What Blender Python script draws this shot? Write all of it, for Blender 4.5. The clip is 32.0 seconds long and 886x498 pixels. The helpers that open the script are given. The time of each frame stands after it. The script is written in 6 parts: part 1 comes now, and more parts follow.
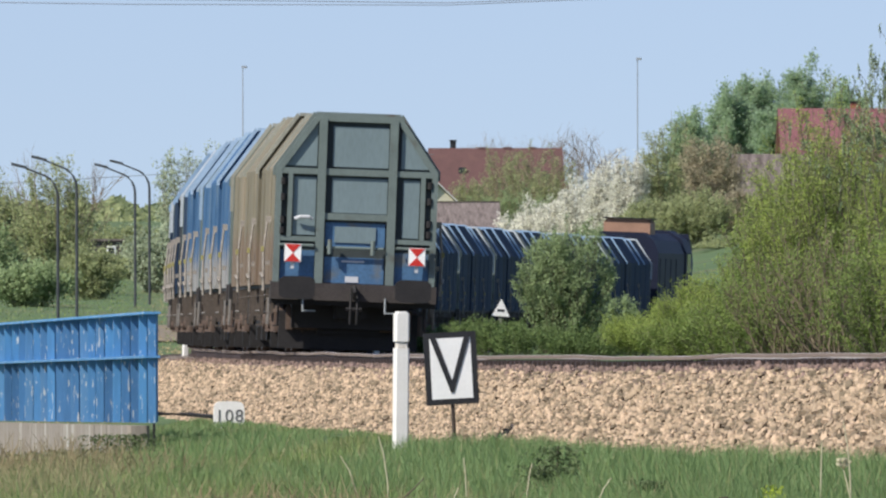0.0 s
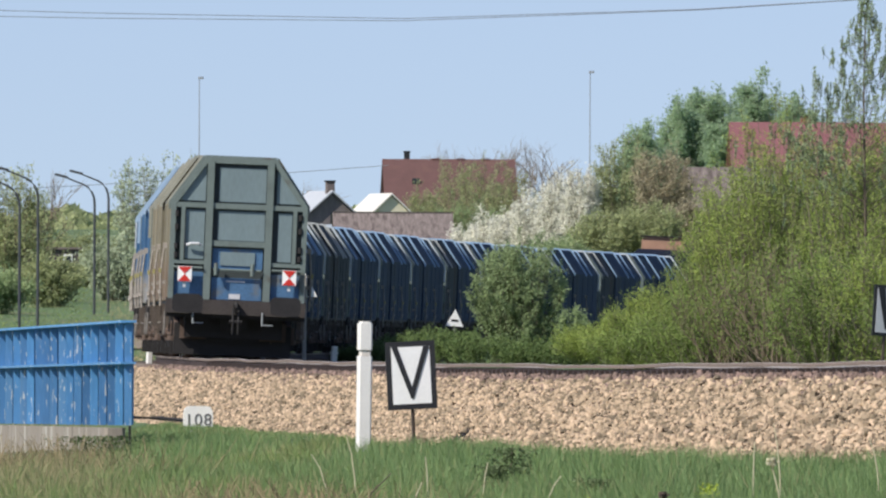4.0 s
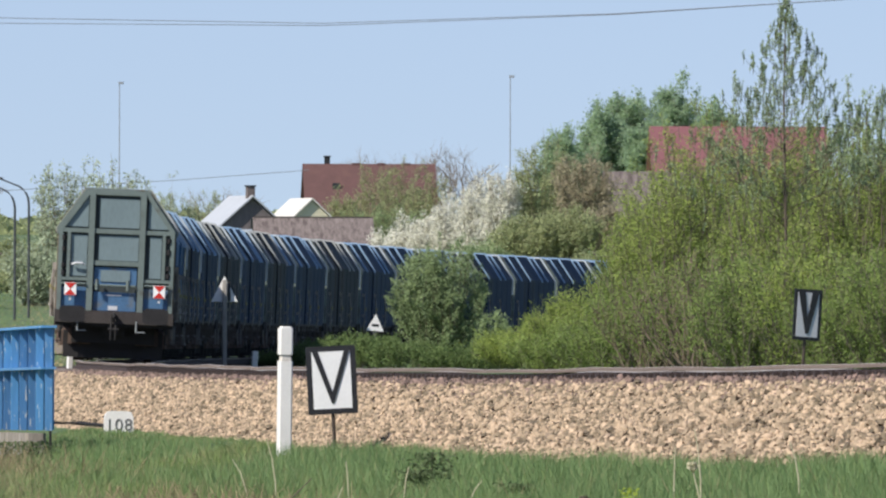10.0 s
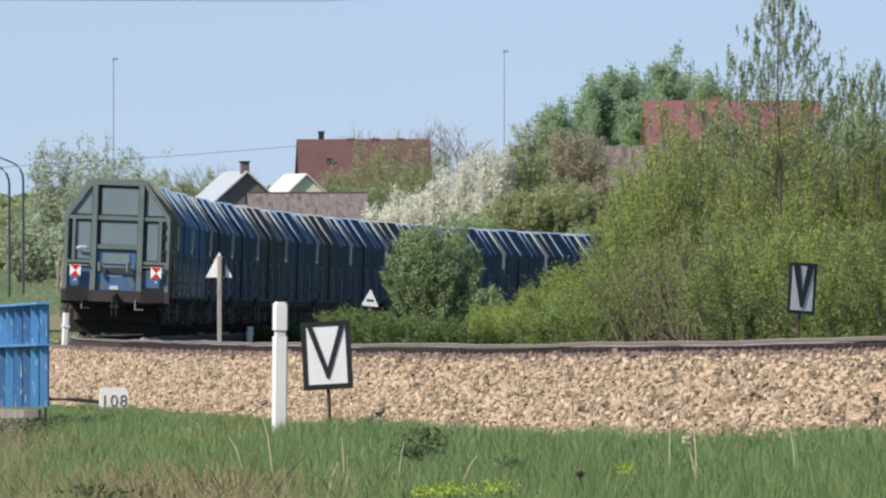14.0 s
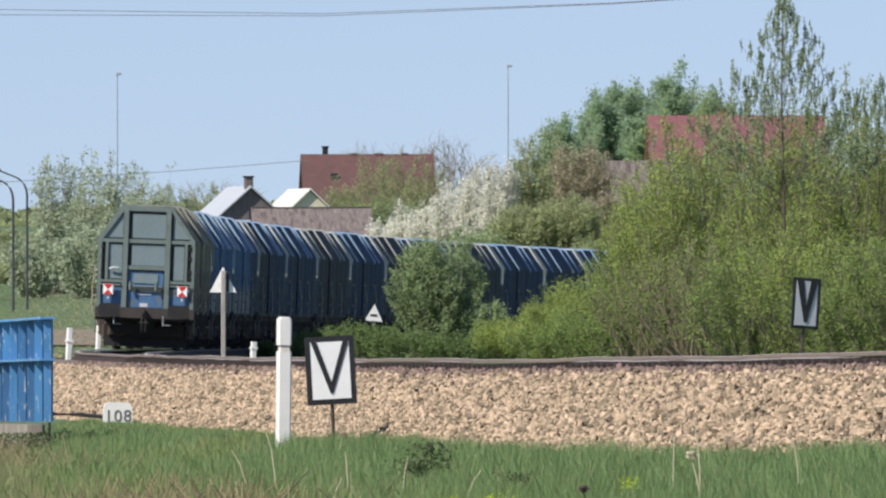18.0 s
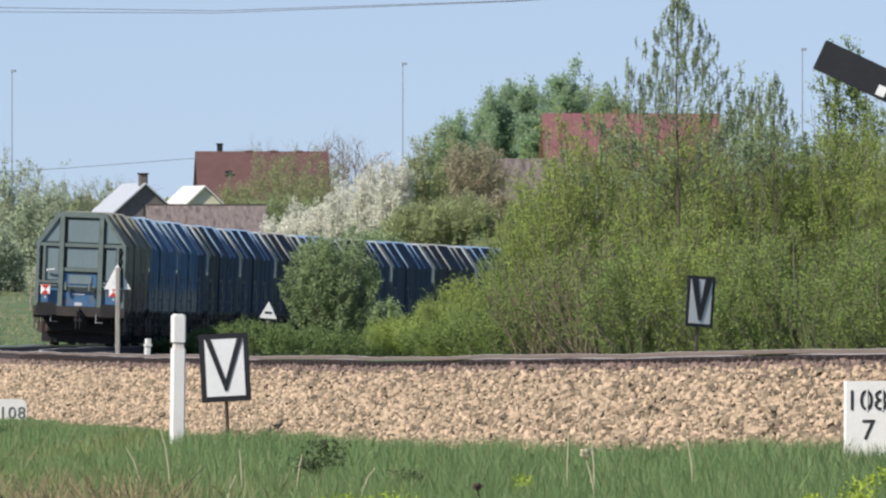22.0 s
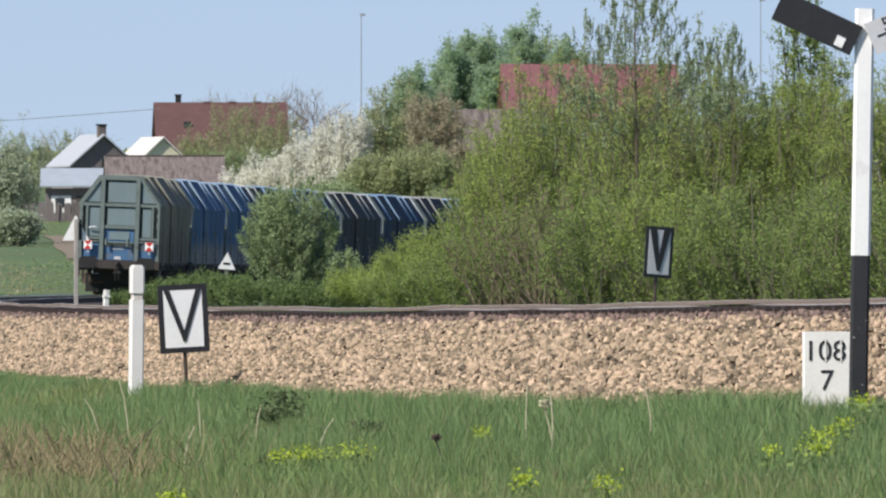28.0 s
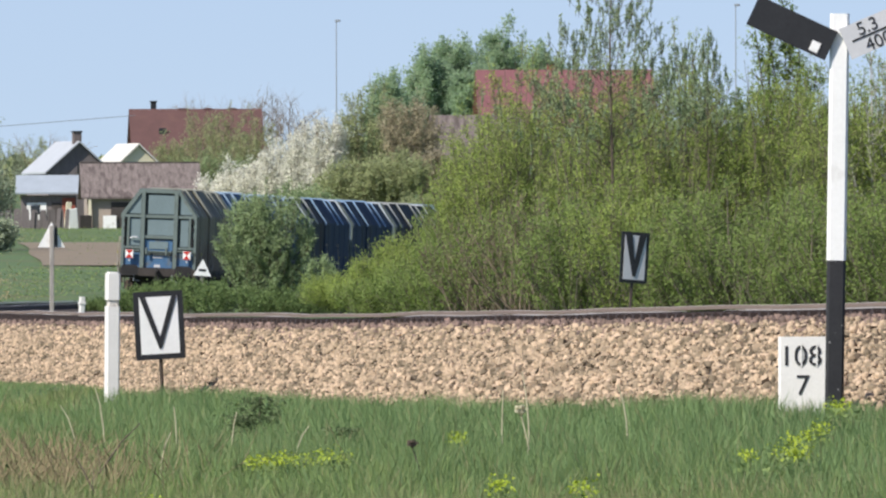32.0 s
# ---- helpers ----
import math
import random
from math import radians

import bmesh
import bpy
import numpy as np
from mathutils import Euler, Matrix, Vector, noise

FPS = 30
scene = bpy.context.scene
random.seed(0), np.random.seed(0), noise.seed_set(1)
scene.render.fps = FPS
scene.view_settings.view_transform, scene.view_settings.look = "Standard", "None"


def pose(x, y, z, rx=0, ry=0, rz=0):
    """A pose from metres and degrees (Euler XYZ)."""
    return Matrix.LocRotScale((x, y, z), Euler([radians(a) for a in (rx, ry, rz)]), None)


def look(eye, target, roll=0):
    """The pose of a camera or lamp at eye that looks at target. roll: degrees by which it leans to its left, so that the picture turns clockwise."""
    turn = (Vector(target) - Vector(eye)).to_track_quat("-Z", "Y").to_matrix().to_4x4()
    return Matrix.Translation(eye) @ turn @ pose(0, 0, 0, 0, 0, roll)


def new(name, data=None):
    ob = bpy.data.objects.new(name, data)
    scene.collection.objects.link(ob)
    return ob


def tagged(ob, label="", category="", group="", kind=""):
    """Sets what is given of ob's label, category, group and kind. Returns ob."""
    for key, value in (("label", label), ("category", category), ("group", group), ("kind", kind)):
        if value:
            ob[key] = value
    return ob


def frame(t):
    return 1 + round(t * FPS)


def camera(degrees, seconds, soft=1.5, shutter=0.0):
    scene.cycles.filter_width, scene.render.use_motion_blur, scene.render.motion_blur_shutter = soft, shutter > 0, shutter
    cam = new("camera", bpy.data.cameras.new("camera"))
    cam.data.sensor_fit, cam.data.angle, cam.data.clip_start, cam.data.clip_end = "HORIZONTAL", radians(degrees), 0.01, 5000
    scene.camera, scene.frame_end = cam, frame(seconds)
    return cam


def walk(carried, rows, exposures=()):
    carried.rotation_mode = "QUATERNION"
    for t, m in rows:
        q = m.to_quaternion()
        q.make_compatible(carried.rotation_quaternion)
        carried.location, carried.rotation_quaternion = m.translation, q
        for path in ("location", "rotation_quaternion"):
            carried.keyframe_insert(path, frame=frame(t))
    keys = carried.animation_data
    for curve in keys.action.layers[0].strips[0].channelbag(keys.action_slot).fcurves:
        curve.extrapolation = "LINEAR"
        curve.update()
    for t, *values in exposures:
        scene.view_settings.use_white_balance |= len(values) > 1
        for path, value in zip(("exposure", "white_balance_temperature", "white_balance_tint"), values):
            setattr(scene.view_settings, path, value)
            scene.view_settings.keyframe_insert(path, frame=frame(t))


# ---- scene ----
# A standing photographer with a very long lens pans along a curved railway line.
REACH = 26000.0          # lens: 26 steps of PATH's turn to a thousandth of a radian
cam = camera(2 * math.degrees(math.atan(784 / REACH)), 32.0, soft=2.3)
EYE = 1.5
# seconds, step forward in metres, turn to the right, tilt upward (thousandths of the lens unit), lean in degrees
PATH = [
    (0, 10, -273.8, 136.9, -0.11), (0.5, 10, -274.0, 149.0, -0.12), (1, 10, -274.1, 160.9, -0.10), (1.5, 10, -274.7, 163.8, -0.11),
    (2, 6.66, -253.2, 160.6, -0.04), (2.5, 3.34, -227.4, 148.6, 0.01), (3, 0, -207.6, 145.6, 0.16), (3.5, 0, -196.6, 149.3, 0.20),
    (5.5, 0, -155.1, 162.8, 0.23), (6, 0, -143.8, 165.5, 0.21), (6.5, 0, -133.4, 167.3, 0.17), (7, 0, -122.7, 166.3, 0.12),
    (7.5, 0, -112.2, 163.7, 0.13), (8, 0, -99.2, 160.9, 0.17), (8.5, 0, -85.9, 158.7, 0.16), (9, 0, -72.5, 159.4, 0.14),
    (9.5, 0, -59.8, 160.9, 0.12), (10, 0, -48.1, 162.5, 0.13), (10.5, 0, -39.6, 161.0, 0.12), (11, 0, -37.3, 152.6, 0.11),
    (11.5, 0, -36.7, 143.2, 0.10), (12, 0, -36.3, 134.5, 0.08), (12.5, 0, -35.6, 128.8, 0.02), (13, 0, -35.4, 124.5, -0.06),
    (13.5, 0, -35.1, 122.7, -0.09), (14, 0, -38.5, 118.2, -0.09), (14.5, 0, -44.8, 111.4, -0.10), (16.5, 0, -69.5, 117.1, -0.12),
    (17, 0, -66.6, 126.8, -0.12), (17.5, 0, -58.5, 136.6, -0.09), (18, 0, -45.3, 144.7, -0.08), (18.5, 0, -25.7, 150.3, -0.07),
    (19, 0, 0.0, 152.0, -0.00), (19.5, 0, 25.4, 151.7, -0.04), (20, 0, 54.0, 150.1, -0.03), (20.5, 0, 81.4, 148.2, 0.03),
    (21, 0, 106.1, 146.2, 0.01), (21.5, 0, 126.2, 142.8, -0.00), (22, 0, 141.5, 140.2, 0.03), (22.5, 0, 152.0, 135.6, 0.04),
    (23, 0, 159.0, 131.0, 0.04), (23.5, 0, 162.3, 125.5, 0.04), (24, 0, 165.2, 119.6, 0.02), (24.5, 0, 168.8, 112.3, 0.02),
    (25, 0, 171.9, 104.1, 0.05), (25.5, 0, 175.0, 95.3, 0.04), (27.5, 0, 206.9, 63.2, -0.02), (28, 0, 214.9, 53.2, -0.02),
    (28.5, 0, 221.8, 42.8, -0.01), (29, 0, 227.9, 31.0, -0.12), (29.5, 0, 232.4, 27.0, -0.16), (30, 0, 236.5, 33.7, -0.15),
    (30.5, 0, 240.3, 41.7, -0.18), (31, 0, 244.8, 48.6, -0.17), (31.5, 0, 248.7, 57.1, -0.18), (32, 0, 258.1, 63.7, -0.16),
]


def aim(ahead, turn, tilt, lean):
    return pose(0, ahead, EYE, 90 + math.degrees(tilt / REACH), 0, -math.degrees(turn / REACH)) @ pose(0, 0, 0, 0, 0, lean)


walk(cam, [(t, aim(a, b, c, d)) for t, a, b, c, d in PATH], exposures=[(0, 0.24, 6500, 10), (20, 0.24, 6500, 10), (25, 0.21, 6500, 10), (29, 0.18, 6500, 10), (30, 0.25, 6500, 10), (31, 0.28, 6500, 10), (32, 0.29, 6500, 10)])

# ---- world and sun ----
SUN_DIR = Vector((-0.80, -0.62, 0.98)).normalized()
world = bpy.data.worlds.new("sky")
scene.world = world
world.use_nodes = True
wn = world.node_tree
sky = wn.nodes.new("ShaderNodeTexSky")
sky.sky_type = "NISHITA"
sky.sun_disc = False
sky.sun_elevation = math.asin(SUN_DIR.z)
sky.sun_rotation = math.atan2(SUN_DIR.x, SUN_DIR.y)
sky.air_density, sky.dust_density, sky.ozone_density = 1.0, 0.4, 2.5
# the clear blue begins low over the horizon
way = wn.nodes.new("ShaderNodeTexCoord")
lift = wn.nodes.new("ShaderNodeVectorMath")
lift.operation = "ADD"
lift.inputs[1].default_value = (0, 0, 0.085)
wn.links.new(way.outputs["Generated"], lift.inputs[0])
wn.links.new(lift.outputs[0], sky.inputs["Vector"])
tone = wn.nodes.new("ShaderNodeMix")
tone.data_type, tone.blend_type = "RGBA", "MULTIPLY"
tone.inputs["Factor"].default_value = 1.0
tone.inputs["B"].default_value = (1.075, 0.985, 1.085, 1)
wn.links.new(sky.outputs[0], tone.inputs["A"])
wn.links.new(tone.outputs["Result"], wn.nodes["Background"].inputs[0])
wn.nodes["Background"].inputs[1].default_value = 0.100
sun = new("sun", bpy.data.lights.new("sun", "SUN"))
sun.data.energy, sun.data.angle, sun.data.color = 5.0, radians(0.53), (1.0, 0.95, 0.87)
sun.matrix_world = look(SUN_DIR * 50, (0, 0, 0))


# ---- materials ----
def material(name, colour, rough=0.7, metal=0.0, dark=0.0, scale=6.0, fine=40.0, bump=0.0, piece=0.0, stain=None, amount=0.0, stretch=(1, 1, 1), leaf=0.0, gloss=0.5, grime=None, chips=None):
    """A procedural surface: two scales of noise, a stain colour, streaks of grime below a level, flaked chips, relief, and a shift from piece to piece."""
    m = bpy.data.materials.new(name)
    m.use_nodes = True
    nt = m.node_tree
    n, l = nt.nodes, nt.links
    b = n["Principled BSDF"]
    b.inputs["Roughness"].default_value = rough
    b.inputs["Metallic"].default_value = metal
    b.inputs["Specular IOR Level"].default_value = 0.2 if leaf else gloss
    tc = n.new("ShaderNodeTexCoord")
    mp = n.new("ShaderNodeMapping")
    mp.inputs["Scale"].default_value = stretch
    if piece:
        own = n.new("ShaderNodeObjectInfo")
        far = n.new("ShaderNodeVectorMath")
        far.operation = "MULTIPLY_ADD"
        far.inputs[1].default_value = (41, 23, 17)
        l.new(own.outputs["Random"], far.inputs[0])
        l.new(tc.outputs["Object"], far.inputs[2])
        l.new(far.outputs[0], mp.inputs["Vector"])
    else:
        l.new(tc.outputs["Object"], mp.inputs["Vector"])
    big, small = n.new("ShaderNodeTexNoise"), n.new("ShaderNodeTexNoise")
    for node, s in ((big, scale), (small, fine)):
        node.inputs["Scale"].default_value = s
        node.inputs["Detail"].default_value = 5
        l.new(mp.outputs["Vector"], node.inputs["Vector"])
    lo = n.new("ShaderNodeMix")
    lo.data_type = "RGBA"
    c = Vector(colour)
    lo.inputs["A"].default_value = (*(c * (1 - dark)), 1)
    lo.inputs["B"].default_value = (*[min(1, v * (1 + dark)) for v in c], 1)
    add = n.new("ShaderNodeMath")
    add.operation = "MULTIPLY_ADD"
    add.inputs[1].default_value = 0.5
    half = n.new("ShaderNodeMath")
    half.operation = "MULTIPLY"
    half.inputs[1].default_value = 0.5
    l.new(small.outputs["Fac"], half.inputs[0])
    l.new(big.outputs["Fac"], add.inputs[0])
    l.new(half.outputs[0], add.inputs[2])
    sharp = n.new("ShaderNodeMapRange")
    sharp.inputs["From Min"].default_value, sharp.inputs["From Max"].default_value = 0.3, 0.7
    l.new(add.outputs[0], sharp.inputs["Value"])
    l.new(sharp.outputs[0], lo.inputs["Factor"])
    out = lo.outputs["Result"]
    if stain:
        st = n.new("ShaderNodeTexNoise")
        st.inputs["Scale"].default_value, st.inputs["Detail"].default_value = scale * 0.6, 8
        l.new(mp.outputs["Vector"], st.inputs["Vector"])
        rp = n.new("ShaderNodeMapRange")
        rp.inputs["From Min"].default_value, rp.inputs["From Max"].default_value = 0.62 - 0.25 * amount, 0.72 - 0.2 * amount
        l.new(st.outputs["Fac"], rp.inputs["Value"])
        mx = n.new("ShaderNodeMix")
        mx.data_type = "RGBA"
        mx.inputs["B"].default_value = (*stain, 1)
        l.new(rp.outputs[0], mx.inputs["Factor"])
        l.new(out, mx.inputs["A"])
        out = mx.outputs["Result"]
    if grime:
        # streaks of splashed dirt: colour, level where they end, level where they are thickest
        tint, above, below = grime
        mg = n.new("ShaderNodeMapping")
        mg.inputs["Scale"].default_value = (7, 7, 0.5)
        l.new(tc.outputs["Object"], mg.inputs["Vector"])
        streak = n.new("ShaderNodeTexNoise")
        streak.inputs["Scale"].default_value, streak.inputs["Detail"].default_value = 1.0, 6
        l.new(mg.outputs["Vector"], streak.inputs["Vector"])
        xyz = n.new("ShaderNodeSeparateXYZ")
        l.new(tc.outputs["Object"], xyz.inputs[0])
        level = n.new("ShaderNodeMapRange")
        level.inputs["From Min"].default_value, level.inputs["From Max"].default_value = above, below
        level.inputs["To Min"].default_value, level.inputs["To Max"].default_value = -0.45, 0.28
        l.new(xyz.outputs["Z"], level.inputs["Value"])
        both = n.new("ShaderNodeMath")
        both.operation = "ADD"
        l.new(streak.outputs["Fac"], both.inputs[0])
        l.new(level.outputs[0], both.inputs[1])
        cut = n.new("ShaderNodeMapRange")
        cut.inputs["From Min"].default_value, cut.inputs["From Max"].default_value = 0.46, 0.70
        cut.inputs["To Max"].default_value = 0.9
        l.new(both.outputs[0], cut.inputs["Value"])
        mixg = n.new("ShaderNodeMix")
        mixg.data_type = "RGBA"
        mixg.inputs["B"].default_value = (*tint, 1)
        l.new(cut.outputs[0], mixg.inputs["Factor"])
        l.new(out, mixg.inputs["A"])
        out = mixg.outputs["Result"]
    if chips:
        tint, size, share = chips
        flake = n.new("ShaderNodeTexNoise")
        flake.inputs["Scale"].default_value, flake.inputs["Detail"].default_value = size, 3
        l.new(mp.outputs["Vector"], flake.inputs["Vector"])
        edge = n.new("ShaderNodeMapRange")
        edge.inputs["From Min"].default_value, edge.inputs["From Max"].default_value = 0.72 - 0.3 * share, 0.76 - 0.3 * share
        l.new(flake.outputs["Fac"], edge.inputs["Value"])
        mixc = n.new("ShaderNodeMix")
        mixc.data_type = "RGBA"
        mixc.inputs["B"].default_value = (*tint, 1)
        l.new(edge.outputs[0], mixc.inputs["Factor"])
        l.new(out, mixc.inputs["A"])
        out = mixc.outputs["Result"]
    if piece:
        geo = n.new("ShaderNodeNewGeometry")
        info = n.new("ShaderNodeObjectInfo")
        sm = n.new("ShaderNodeMath")
        sm.operation = "ADD"
        l.new(geo.outputs["Random Per Island"], sm.inputs[0])
        l.new(info.outputs["Random"], sm.inputs[1])
        fr = n.new("ShaderNodeMath")
        fr.operation = "FRACT"
        l.new(sm.outputs[0], fr.inputs[0])
        hs = n.new("ShaderNodeHueSaturation")
        mr = n.new("ShaderNodeMapRange")
        mr.inputs["To Min"].default_value, mr.inputs["To Max"].default_value = 1 - piece, 1 + piece
        l.new(fr.outputs[0], mr.inputs["Value"])
        l.new(mr.outputs[0], hs.inputs["Value"])
        mh = n.new("ShaderNodeMapRange")
        mh.inputs["To Min"].default_value, mh.inputs["To Max"].default_value = 0.5 + (0.04 if leaf else 0.012) * piece, 0.5 - (0.04 if leaf else 0.012) * piece
        l.new(fr.outputs[0], mh.inputs["Value"])
        l.new(mh.outputs[0], hs.inputs["Hue"])
        l.new(out, hs.inputs["Color"])
        out = hs.outputs["Color"]
    l.new(out, b.inputs["Base Color"])
    if bump:
        bp = n.new("ShaderNodeBump")
        bp.inputs["Strength"].default_value, bp.inputs["Distance"].default_value = bump, 0.02
        l.new(small.outputs["Fac"], bp.inputs["Height"])
        l.new(bp.outputs[0], b.inputs["Normal"])
    if leaf:
        tr = n.new("ShaderNodeBsdfTranslucent")
        mixs = n.new("ShaderNodeMixShader")
        mixs.inputs[0].default_value = leaf
        l.new(out, tr.inputs["Color"])
        l.new(b.outputs[0], mixs.inputs[1])
        l.new(tr.outputs[0], mixs.inputs[2])
        l.new(mixs.outputs[0], n["Material Output"].inputs[0])
    return m


